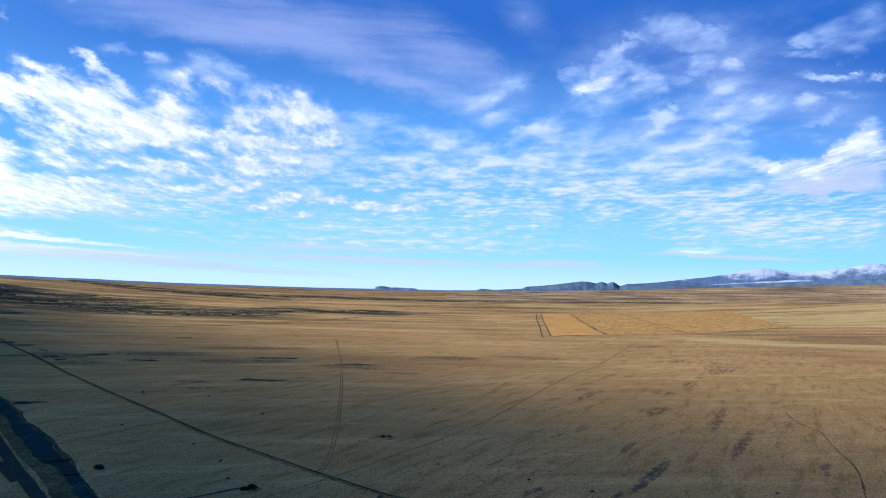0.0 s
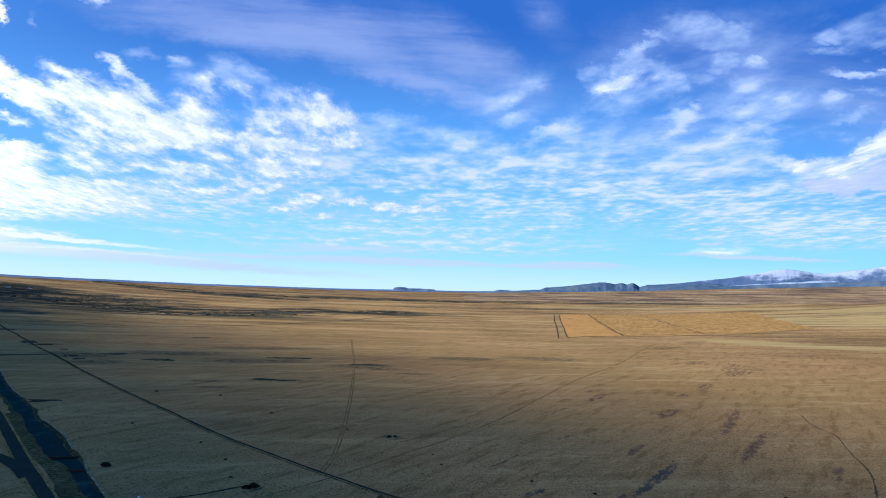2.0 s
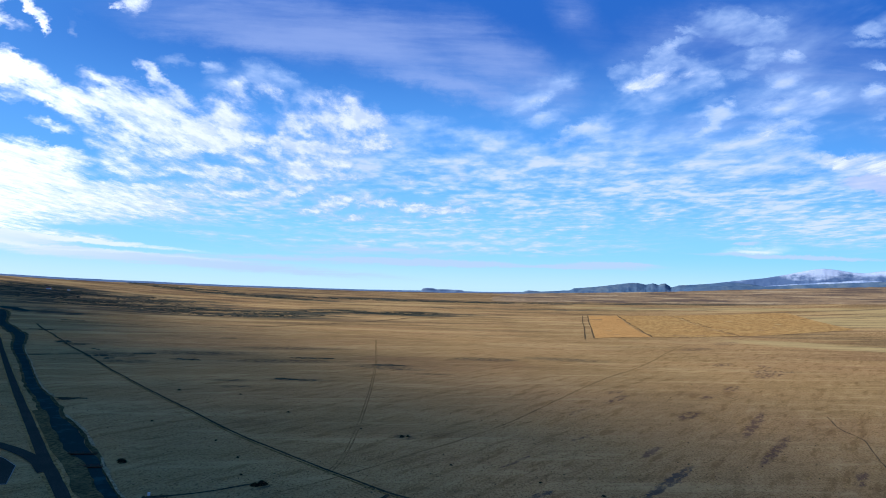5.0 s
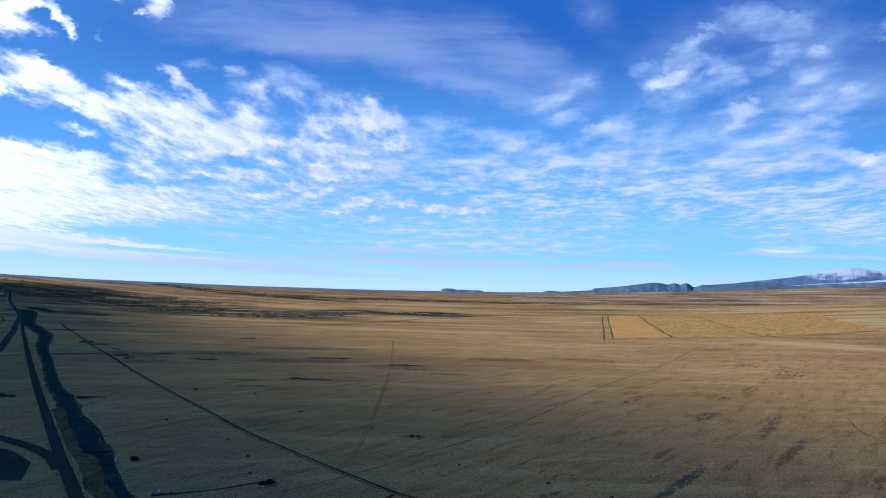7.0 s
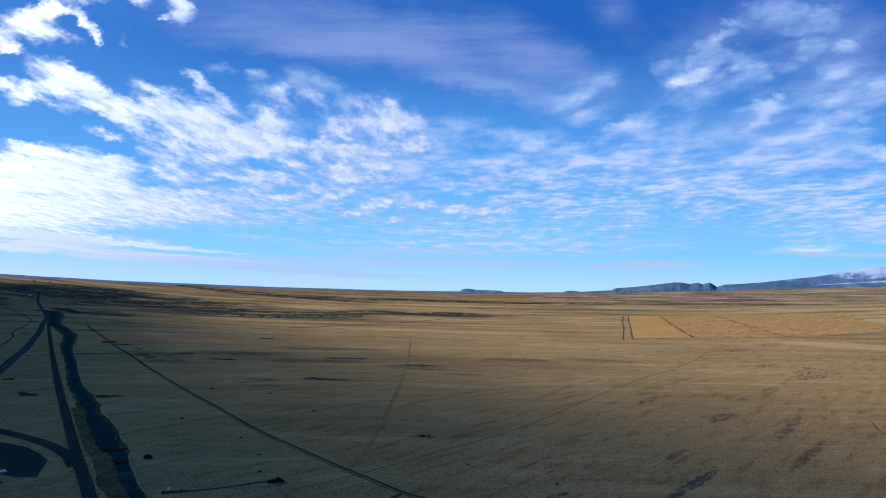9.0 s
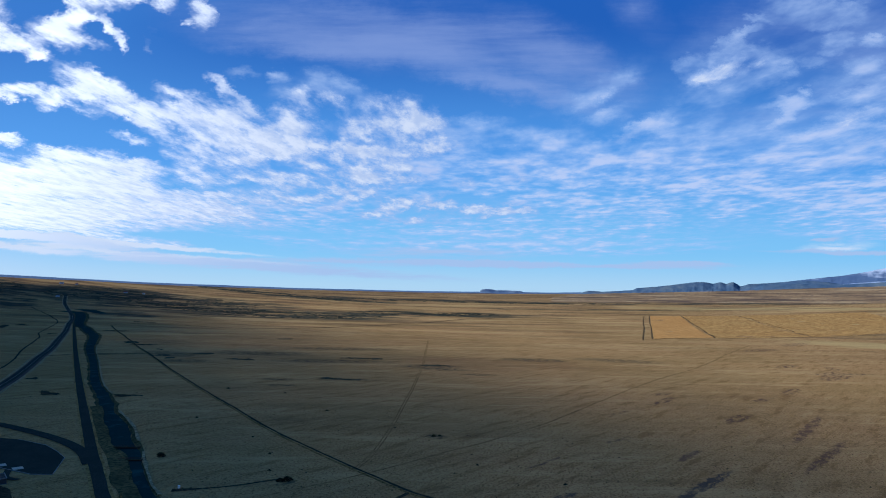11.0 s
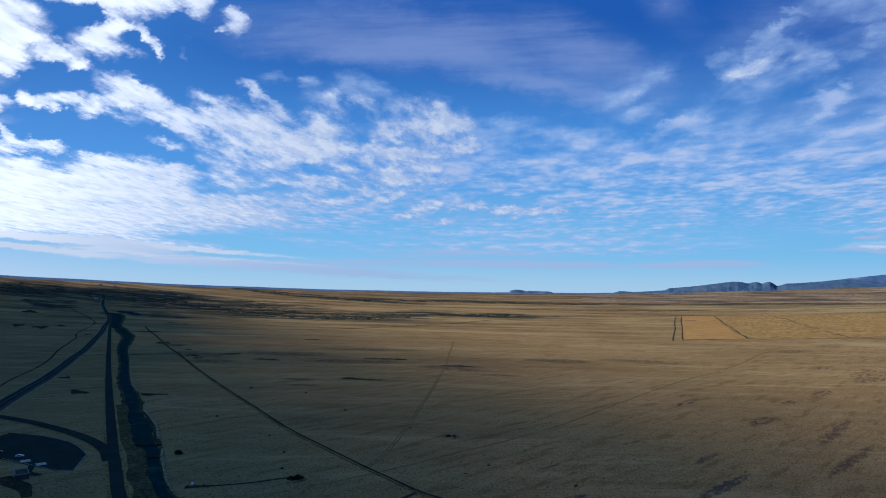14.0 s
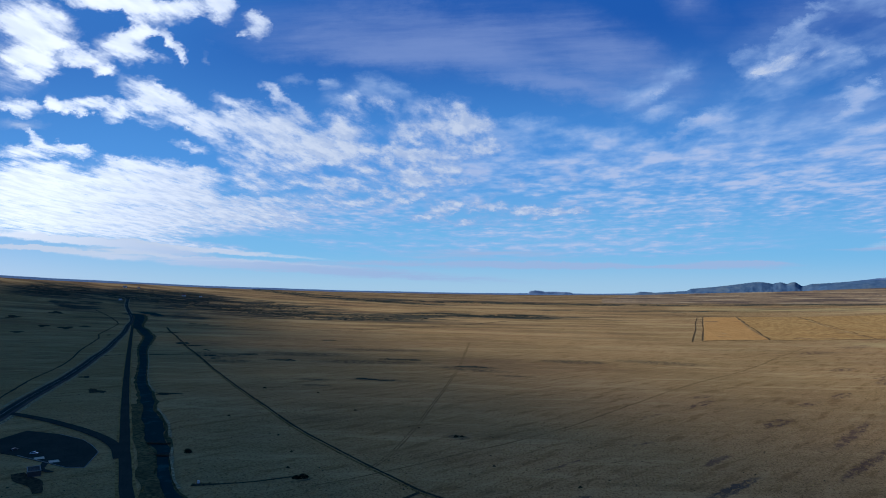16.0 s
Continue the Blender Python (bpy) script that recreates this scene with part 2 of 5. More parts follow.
cloud(58.3, 21.8, 10.9, 1.9, 10, 0.90, "soft")
cloud(58.3, 21.8, 8.7, 1.5, 10, 0.40)
cloud(47.2, 17.8, 20.5, 2.7, -0, 0.60, "soft")
cloud(59.1, 17.2, 4.8, 1.4, 10, 1.35, "soft")
cloud(59.1, 17.2, 3.8, 1.1, 10, 0.40)
cloud(56.4, 18.0, 13.6, 2.5, 8, 0.70, "soft")
cloud(60.9, 16.2, 8.2, 1.9, -0, 0.60, "soft")
cloud(43.5, 15.4, 21.8, 1.9, -0, 0.45, "soft")
cloud(68.5, 23.9, 3.0, 1.6, 20, 1.65, "soft")
cloud(68.5, 23.9, 2.4, 1.3, 20, 0.40)
cloud(71.0, 22.8, 3.4, 1.4, -0, 1.50, "soft")
cloud(71.0, 22.8, 2.7, 1.1, -0, 0.40)
cloud(66.0, 21.8, 5.5, 1.1, -0, 0.90, "soft")
cloud(66.0, 21.8, 4.4, 0.9, -0, 0.40)
cloud(69.9, 20.9, 6.8, 2.7, -0, 0.80, "soft")
cloud(90.1, 31.1, 5.5, 3.0, 25, 1.80, "soft")
cloud(90.1, 31.1, 4.4, 2.4, 25, 0.40)
cloud(85.3, 28.7, 4.1, 1.9, 20, 1.50, "soft")
cloud(85.3, 28.7, 3.3, 1.5, 20, 0.40)
cloud(90.7, 27.4, 8.2, 3.8, -0, 1.65, "soft")
cloud(90.7, 27.4, 6.5, 3.1, -0, 0.40)
cloud(69.6, 23.6, 3.0, 1.6, -0, 1.20, "soft")
cloud(69.6, 23.6, 2.4, 1.3, -0, 0.40)
cloud(74.0, 22.4, 6.1, 2.2, -0, 1.65, "soft")
cloud(74.0, 22.4, 4.9, 1.7, -0, 0.40)
cloud(79.6, 22.9, 8.2, 2.2, -0, 1.50, "soft")
cloud(79.6, 22.9, 6.5, 1.7, -0, 0.40)
cloud(83.0, 26.2, 5.5, 1.9, 10, 1.35, "soft")
cloud(83.0, 26.2, 4.4, 1.5, 10, 0.40)
cloud(76.2, 25.4, 4.1, 1.4, -0, 1.05, "soft")
cloud(76.2, 25.4, 3.3, 1.1, -0, 0.40)
cloud(80.7, 20.8, 12.3, 1.8, 3, 1.00, "grey")
cloud(88.8, 24.0, 8.2, 3.0, -0, 0.80, "grey")
cloud(83.0, 41.2, 7.5, 1.2, 3, 1.65, "soft")
cloud(83.0, 41.2, 6.0, 1.0, 3, 0.40)
cloud(87.2, 42.6, 2.5, 0.8, -0, 1.35, "soft")
cloud(87.2, 42.6, 2.0, 0.7, -0, 0.40)
cloud(92.1, 42.0, 4.8, 1.0, -0, 1.50, "soft")
cloud(92.1, 42.0, 3.8, 0.8, -0, 0.40)
cloud(85.4, 46.8, 8.2, 1.9, -0, 0.55, "soft")
cloud(89.1, 45.9, 5.5, 1.4, -0, 0.80, "soft")
cloud(90.3, 52.4, 8.2, 4.8, -0, 0.45, "soft")
cloud(81.7, 50.9, 8.2, 4.1, -0, 0.35, "soft")
cloud(77.1, 47.4, 3.4, 1.4, -0, 0.80, "soft")
cloud(79.5, 44.9, 6.8, 1.1, -0, 0.70, "soft")
cloud(78.4, 35.9, 3.4, 1.9, 20, 0.80, "soft")
cloud(81.9, 33.7, 6.8, 1.1, 12, 0.90, "soft")
cloud(85.4, 38.1, 5.5, 0.8, -0, 0.60, "soft")
cloud(78.5, 30.1, 4.8, 1.4, -0, 0.70, "soft")
cloud(85.2, 17.5, 17.7, 3.4, -0, 0.70, "soft")
cloud(79.5, 14.2, 17.7, 2.0, -0, 0.60, "soft")
cloud(62.3, 12.5, 6.1, 0.8, -0, 0.70, "soft")
cloud(71.7, 11.0, 20.5, 1.6, -0, 0.50, "soft")
cloud(56.8, 8.6, 8.2, 1.0, 5, 0.55, "white_low")
cloud(63.3, 7.8, 21.8, 0.5, -0, 0.90, "low")
cloud(55.3, 9.8, 3.4, 0.5, 8, 0.80, "low")
cloud(33.4, 5.7, 7.5, 0.5, -0, 0.90, "low")
cloud(23.4, 5.1, 4.8, 0.4, -0, 0.70, "low")
cloud(-87.7, 47.3, 8.2, 5.7, -0, 1.62)
cloud(-92.9, 50.6, 6.8, 4.8, -0, 1.49)
cloud(-82.8, 44.9, 5.5, 1.9, -20, 1.22)
cloud(-78.1, 42.1, 6.1, 1.9, -5, 1.49)
cloud(-89.9, 42.5, 7.5, 2.2, -10, 1.35)
cloud(-87.4, 39.8, 5.5, 1.4, -0, 0.94)
cloud(-75.2, 39.8, 2.7, 1.1, -0, 1.08)
cloud(-74.6, 51.9, 10.9, 1.9, -10, 1.49)
cloud(-65.8, 50.7, 8.2, 3.0, -10, 1.49)
cloud(-53.7, 50.6, 4.1, 3.0, -35, 1.22)
cloud(-69.3, 46.0, 4.8, 1.9, 20, 1.01)
cloud(-71.4, 44.0, 5.5, 1.2, -0, 0.94)
cloud(-67.4, 47.9, 4.8, 1.1, -25, 0.94)
cloud(-91.3, 34.1, 5.5, 2.2, -10, 1.49)
cloud(-84.2, 34.3, 2.5, 1.4, -0, 1.22)
cloud(-78.9, 33.5, 5.5, 1.6, -5, 1.35)
cloud(-90.2, 24.9, 6.8, 1.9, -5, 1.49)
cloud(-84.3, 26.2, 5.5, 1.4, -20, 1.22)
cloud(-79.8, 25.8, 4.1, 1.4, -15, 1.22)
cloud(-88.5, 28.5, 2.7, 0.8, -25, 0.94)
cloud(-87.5, 20.0, 16.4, 4.1, -0, 1.76)
cloud(-85.9, 13.8, 17.7, 4.1, -0, 1.62)
cloud(-75.8, 10.9, 16.4, 1.4, -0, 1.08)
cloud(-85.6, 9.7, 17.7, 1.0, -5, 1.00, "low")
cloud(-68.2, 8.0, 20.5, 1.0, -6, 1.10, "low")
cloud(-78.8, 7.0, 20.5, 0.7, -5, 1.00, "white_low")
cloud(-39.2, 4.6, 47.7, 1.2, -3, 0.90, "low")
cloud(-3.0, 5.1, 30.0, 0.8, -0, 0.60, "low")
cloud(10.7, 5.0, 12.3, 0.5, -0, 0.60, "low")
cloud(-7.7, 8.8, 34.1, 3.0, -0, 0.55, "soft")
cloud(19.8, 9.8, 27.3, 3.4, -0, 0.60, "soft")
cloud(30.7, 12.4, 16.4, 1.9, -0, 0.50, "soft")
cloud(-26.0, 11.1, 21.8, 1.9, -0, 0.55, "soft")
cloud(10.6, 7.8, 27.3, 1.6, -0, 0.50, "soft")
cloud(38.1, 30.7, 9.5, 5.5, -0, 0.35, "soft")
cloud(64.9, 19.0, 13.6, 4.1, -0, 0.60, "soft")
cloud(68.7, 13.5, 13.6, 3.4, -0, 0.60, "soft")
cloud(-91.7, 30.4, 8.2, 1.6, -0, 0.30, "soft")
cloud(-86.1, 17.4, 20.5, 2.7, -0, 1.35)
cloud(-70.5, 12.5, 20.5, 1.9, -0, 1.08)
cloud(-92.4, 42.0, 9.5, 6.8, -0, 0.50)
cloud(-58.5, 51.1, 8.2, 2.5, -0, 0.80)
cloud(-81.6, 16.9, 21.8, 8.2, -0, 0.50)
cloud(-7.9, 17.5, 16.4, 4.1, 8, 0.50, "soft")
cloud(3.1, 20.6, 17.7, 5.5, 10, 0.50, "soft")
cloud(15.1, 21.8, 17.7, 5.5, 12, 0.50, "soft")
cloud(27.0, 23.0, 16.4, 6.1, 15, 0.50, "soft")
cloud(38.0, 21.3, 16.4, 5.5, 12, 0.50, "soft")
cloud(50.0, 22.5, 16.4, 5.5, 12, 0.50, "soft")
cloud(19.7, 13.5, 27.3, 2.5, -0, 0.40, "soft")
cloud(42.6, 17.7, 27.3, 3.4, 5, 0.45, "soft")
cloud(-72.4, 8.7, 27.3, 0.8, -4, 1.20, "white_low")
cloud(-55.0, 7.6, 27.3, 0.5, -4, 0.90, "white_low")
cloud(-85.5, 7.7, 12.3, 0.7, -3, 0.80, "white_low")
cloud(-60.3, 6.3, 21.8, 0.7, -5, 1.10, "white_low")
cloud(-43.7, 5.5, 21.8, 0.5, -3, 0.80, "white_low")
cloud(-21.2, 5.5, 27.3, 0.5, -0, 0.50, "low")
cloud(42.8, 37.5, 16.4, 9.5, 15, 0.35, "soft")
cloud(59.9, 44.6, 17.7, 9.5, -0, 0.40, "soft")
cloud(66.4, 34.1, 15.0, 8.2, -0, 0.40, "soft")
cloud(58.5, 31.2, 20.5, 5.5, 12, 0.50, "soft")
cloud(42.9, 44.2, 19.1, 8.2, 20, 0.40, "veil")
cloud(64.6, 39.8, 19.1, 12.3, -0, 0.45, "veil")
cloud(49.2, 29.1, 27.3, 5.5, 10, 0.50, "veil")
cloud(85.4, 35.2, 16.4, 12.3, -0, 0.50, "veil")
cloud(82.9, 49.9, 19.1, 8.2, -0, 0.35, "soft")
cloud(-29.5, 34.0, 8.2, 3.0, 20, 0.50, "soft")
cloud(22.3, 35.1, 9.5, 2.7, 35, 0.50, "soft")
cloud(15.9, 32.1, 12.3, 2.5, 30, 0.40, "soft")
cloud(-6.0, 6.8, 22.0, 1.3, -0, 0.50, "low")
cloud(5.4, 5.2, 18.0, 0.7, -0, 0.50, "low")
cloud(31.8, 5.3, 12.3, 0.7, -0, 0.80, "low")
cloud(-7.6, 7.4, 30.0, 1.9, -0, 0.50, "soft")
cloud(19.8, 8.4, 30.0, 2.2, -0, 0.50, "soft")
cloud(-52.3, 13.5, 23.2, 2.5, -3, 0.90, "soft")
cloud(-38.9, 14.8, 23.2, 2.7, -0, 0.70, "soft")
cloud(-60.2, 11.5, 23.2, 1.6, -3, 0.80, "soft")
cloud(-27.6, 12.8, 23.2, 2.2, -0, 0.60, "soft")
cloud(83.0, 21.5, 20.5, 5.5, -0, 0.60, "soft")
cloud(85.1, 12.4, 16.4, 3.0, -0, 0.50, "soft")
cloud(63.7, 12.6, 19.1, 4.1, -0, 0.50, "soft")
cloud(41.4, 36.6, 5.0, 2.2, 18, 0.6)
cloud(38.5, 35.8, 3.6, 1.5, 20, 0.5)
# a few rows of small bright cells
for u, w in ((-22.5, 18.1), (-18.8, 17.2), (-14.6, 15.4), (-10.4, 15.0), (-5.8, 14.3), (-1.7, 13.4), (1.6, 12.9), (5.2, 14.9), (7.9, 14.0), (-9.4, 12.5), (-15.0, 13.3)):
    cloud(u, w, 4.4, 0.85, 9, 0.62)
# the heaped cloud over the mountain, with a flat grey base
for u, w, ru, rw, tilt, density in ((71.3, 23.9, 3.4, 1.3, 0, 1.1), (74.5, 24.3, 4.0, 1.6, 0, 1.1), (78.0, 23.6, 4.4, 2.0, 10, 1.1), (83.2, 26.2, 4.6, 2.4, 25, 1.2), (86.0, 28.6, 4.2, 2.2, 30, 1.2),
                                    (89.5, 30.4, 4.6, 2.6, 20, 1.3), (90.5, 27.4, 6.0, 3.0, 0, 1.2), (80.0, 22.0, 6.0, 2.0, 0, 0.9), (86.4, 24.1, 6.0, 2.6, 0, 1.0)):
    cloud(u, w, ru, rw, tilt, density)
for u, w, ru, rw, density in ((75.0, 20.6, 6.0, 1.5, 0.9), (81.0, 20.4, 8.0, 1.6, 0.9), (87.5, 21.6, 8.0, 2.2, 1.0)):
    cloud(u, w, ru, rw, 3, density, "grey")
for u, w, ru, rw, tilt, density in ((58.6, 16.9, 7.0, 1.8, 5, 1.0), (51.5, 15.0, 16.0, 2.6, 0, 0.7), (62.0, 13.6, 18.0, 3.0, 0, 0.7), (72.0, 14.5, 16.0, 3.2, 0, 0.8), (83.0, 14.5, 16.0, 3.2, 0, 0.8), (66.0, 18.5, 12.0, 2.6, 8, 0.6), (75.0, 12.0, 24.0, 4.5, 0, 0.6), (52.0, 11.5, 16.0, 2.5, 0, 0.4)):
    cloud(u, w, ru, rw, tilt, density, "soft")
puff = G.noise(G.node("ShaderNodeMapping", 0, Vector=deck, Rotation=(0, 0, -0.15), Scale=(1.5, 1.0, 1.0)), 4.8, 9, 0.67)
ripple = G.noise(G.node("ShaderNodeMapping", 0, Vector=deck, Rotation=(0, 0, 0.3), Scale=(1.2, 0.8, 1.0)), 9.0, 5, 0.6)
grain = G.math("ADD", G.math("MULTIPLY", G.math("SUBTRACT", puff, 0.5), 1.7), G.math("MULTIPLY", G.math("SUBTRACT", ripple, 0.5), 0.9))


lumps = G.math("ADD", G.math("MULTIPLY", G.math("SUBTRACT", G.noise(G.node("ShaderNodeMapping", 0, Vector=deck, Rotation=(0, 0, 0.35), Scale=(0.95, 1.05, 1.0)), 3.6, 4, 0.52), 0.5), 2.9), G.math("MULTIPLY", G.math("SUBTRACT", ripple, 0.5), 0.6))

# rows of small cells low in the sky ahead
rows_of_cells = G.noise(G.node("ShaderNodeMapping", 0, Vector=deck, Rotation=(0, 0, 0.22), Scale=(1.0, 1.5, 1.0)), 9.5, 3, 0.5)
rows_of_cells = G.math("MULTIPLY", G.math("SUBTRACT", rows_of_cells, 0.5), G.math("MULTIPLY", G.ramp(W, 27.0, 17.0, 0.25, 1.0), G.ramp(W, 8.0, 12.0, 0.3, 1.0)))
lumps = G.math("MULTIPLY_ADD", rows_of_cells, 2.3, lumps)


def body_of(cover, gain, rough, grain=grain):
    """A layer's thickness: its cover, broken up by the grain."""
    gate = G.math("MINIMUM", G.math("MULTIPLY", cover, 2.2), 1.0)
    cover = G.math("DIVIDE", cover, G.math("MULTIPLY_ADD", cover, 0.75, 1.0))
    return G.math("ADD", G.math("MULTIPLY", cover, gain), G.math("MULTIPLY", grain, G.math("MULTIPLY", gate, rough)))


body = body_of(layers["bank"], 1.28, 1.3)
amount = G.ramp(body, -0.03, 0.95)
mist = body_of(layers["soft"], 1.12, 0.95, lumps)
haze = G.ramp(mist, -0.05, 1.3)
crown = G.ramp(mist, 0.5, 1.4)
streak = G.noise(G.node("ShaderNodeMapping", 0, Vector=flat, Rotation=(0, 0, 0.42), Scale=(0.22, 1.9, 1.0)), 0.12, 7, 0.66)
veil = layers["veil"]
veil = G.math("MULTIPLY", G.ramp(G.math("ADD", veil, G.math("MULTIPLY", G.math("SUBTRACT", streak, 0.5), G.math("MINIMUM", G.math("MULTIPLY", veil, 2.5), 1.1))), 0.0, 0.9), 0.62)
thick = G.ramp(body, 0.35, 1.05)
toward = G.math("MAXIMUM", G.vec("DOT_PRODUCT", way, SUN_DIR, 1), 0.0)
glow = G.math("MULTIPLY", G.math("POWER", toward, 11.0), 4.6)
# clear air: deep blue overhead, pale low down and towards the sun
clear_air = G.mix(G.ramp(W, 0.0, 8.0), (6.2, 8.8, 10.4, 1), (3.1, 7.2, 10.6, 1))
clear_air = G.mix(G.ramp(W, 6.0, 24.0), clear_air, (1.5, 4.5, 9.7, 1))
clear_air = G.mix(G.ramp(W, 18.0, 46.0), clear_air, (0.30, 1.45, 5.5, 1))
clear_air = G.mix(G.ramp(W, 46.0, 100.0), clear_air, (0.36, 1.55, 4.6, 1))
clear_air = G.mix(G.math("MULTIPLY", G.ramp(W, 16.0, 0.0), G.math("MULTIPLY", glow, 1.6, clamp=True)), clear_air, (12.4, 12.4, 12.2, 1))
near_sun = G.math("MULTIPLY", G.math("POWER", toward, 8.0), 6.2, clamp=True)
clear_air = G.mix(G.math("MULTIPLY", near_sun, 0.30), clear_air, (1.3, 4.6, 10.2, 1))
sky = G.mix(0.9, sky, clear_air)
comb = G.noise(G.vec("MULTIPLY", flat, (0.09, 1.3, 1.0)), 1.0, 6, 0.66)


def band_of(cover):
    return G.math("MULTIPLY", G.ramp(G.math("ADD", cover, G.math("MULTIPLY", G.math("SUBTRACT", comb, 0.5), G.math("MINIMUM", G.math("MULTIPLY", cover, 3.5), 1.7))), 0.02, 0.6), 0.92)


sky = G.mix(veil, sky, (3.9, 5.0, 8.3, 1))
sky = G.mix(G.math("MULTIPLY", haze, 0.86), sky, G.mix(near_sun, G.mix(crown, (5.0, 6.9, 10.2, 1), (7.3, 8.0, 10.1, 1)), (12.0, 12.0, 12.0, 1)))
hollow = G.ramp(G.noise(G.node("ShaderNodeMapping", 0, Vector=deck, Location=(0.03, 0.05, 0), Rotation=(0, 0, -0.15), Scale=(1.5, 0.9, 1.0)), 6.5, 6, 0.6), 0.36, 0.60)
shade = G.mix(thick, (4.7, 6.2, 9.4, 1), G.mix(hollow, (6.3, 7.3, 9.4, 1), (9.0, 9.4, 10.3, 1)))
lit = G.mix(near_sun, shade, G.mix(hollow, (13.0, 13.3, 13.8, 1), (15.5, 15.5, 15.5, 1)))
sky = G.mix(G.math("MULTIPLY", amount, 0.94), sky, lit)
sky = G.mix(G.math("MULTIPLY", G.ramp(G.math("MULTIPLY_ADD", grain, G.math("MINIMUM", layers["grey"], 0.5), layers["grey"]), 0.0, 0.9), 0.7), sky, (5.6, 6.2, 8.7, 1))
sky = G.mix(band_of(layers["white_low"]), sky, (8.6, 9.2, 10.2, 1))
sky = G.mix(band_of(layers["low"]), sky, G.mix(near_sun, (5.2, 6.7, 9.2, 1), (12.0, 12.1, 12.4, 1)))
# overhead and behind, the same broken deck goes on
rest = G.math("MULTIPLY", G.ramp(G.noise(G.vec("MULTIPLY", way, (1.0, 1.0, 1.6)), 3.2, 5, 0.6), 0.52, 0.66), G.math("MAXIMUM", G.ramp(ahead, 0.45, 0.15), G.ramp(up, 0.52, 0.68)))
sky = G.mix(G.math("MULTIPLY", rest, 0.25), sky, (4.6, 6.6, 8.0, 1))
background = G.node("ShaderNodeBackground", 0, Color=sky, Strength=0.088)
G.tree.links.new(background, G.tree.nodes.new("ShaderNodeOutputWorld").inputs[0])

sun = new("sun", bpy.data.lights.new("sun", "SUN"))
sun.data.energy, sun.data.angle, sun.data.color = 5.0, radians(6.0), (1.0, 0.93, 0.82)
sun.matrix_world = look(SUN_DIR * 1000, (0, 0, 0))

# ---- materials ----
def material(name):
    m = bpy.data.materials.new(name)
    m.use_nodes = True
    g = Graph(m.node_tree)
    return m, g


def finish(g, color, rough=0.9, bump=None, strength=0.3, distance=0.1, metal=0.0, specular=0.3):
    shader = g.tree.nodes.new("ShaderNodeBsdfPrincipled")
    g.plug(color, shader.inputs["Base Color"])
    g.plug(rough, shader.inputs["Roughness"])
    g.plug(metal, shader.inputs["Metallic"])
    g.plug(specular, shader.inputs["Specular IOR Level"])
    if bump is not None:
        g.plug(g.node("ShaderNodeBump", 0, Strength=strength, Distance=distance, Height=bump), shader.inputs["Normal"])
    g.tree.links.new(shader.outputs[0], g.tree.nodes.new("ShaderNodeOutputMaterial").inputs[0])


def earth(name, dark, mid, light, fine=0.8, broad=0.02, rough=0.95, strength=0.4, distance=0.15):
    """Soil, grass, rock and the like: three tones mixed at two scales, with a fine relief."""
    m, g = material(name)
    at = g.node("ShaderNodeNewGeometry", 0)
    a, b = g.noise(at, broad, 5, 0.6), g.noise(at, fine, 5, 0.65)
    color = g.mix(g.ramp(a, 0.35, 0.65), (*mid, 1), (*light, 1))
    color = g.mix(g.ramp(b, 0.62, 0.36), color, (*dark, 1))
    finish(g, color, rough, b, strength, distance, 0.0, 0.0)
    return m


def plain(name, color, rough=0.6, metal=0.0, grain=0.12, fine=3.0, specular=0.4):
    m, g = material(name)
    at = g.node("ShaderNodeNewGeometry", 0)
    n = g.noise(at, fine, 4, 0.6)
    c = g.mix(g.ramp(n, 0.3, 0.7, 0.0, 1.0), (*[v * (1 - grain) for v in color], 1), (*[min(1, v * (1 + grain)) for v in color], 1))
    finish(g, c, rough, n, 0.1, 0.02, metal, specular)
    return m


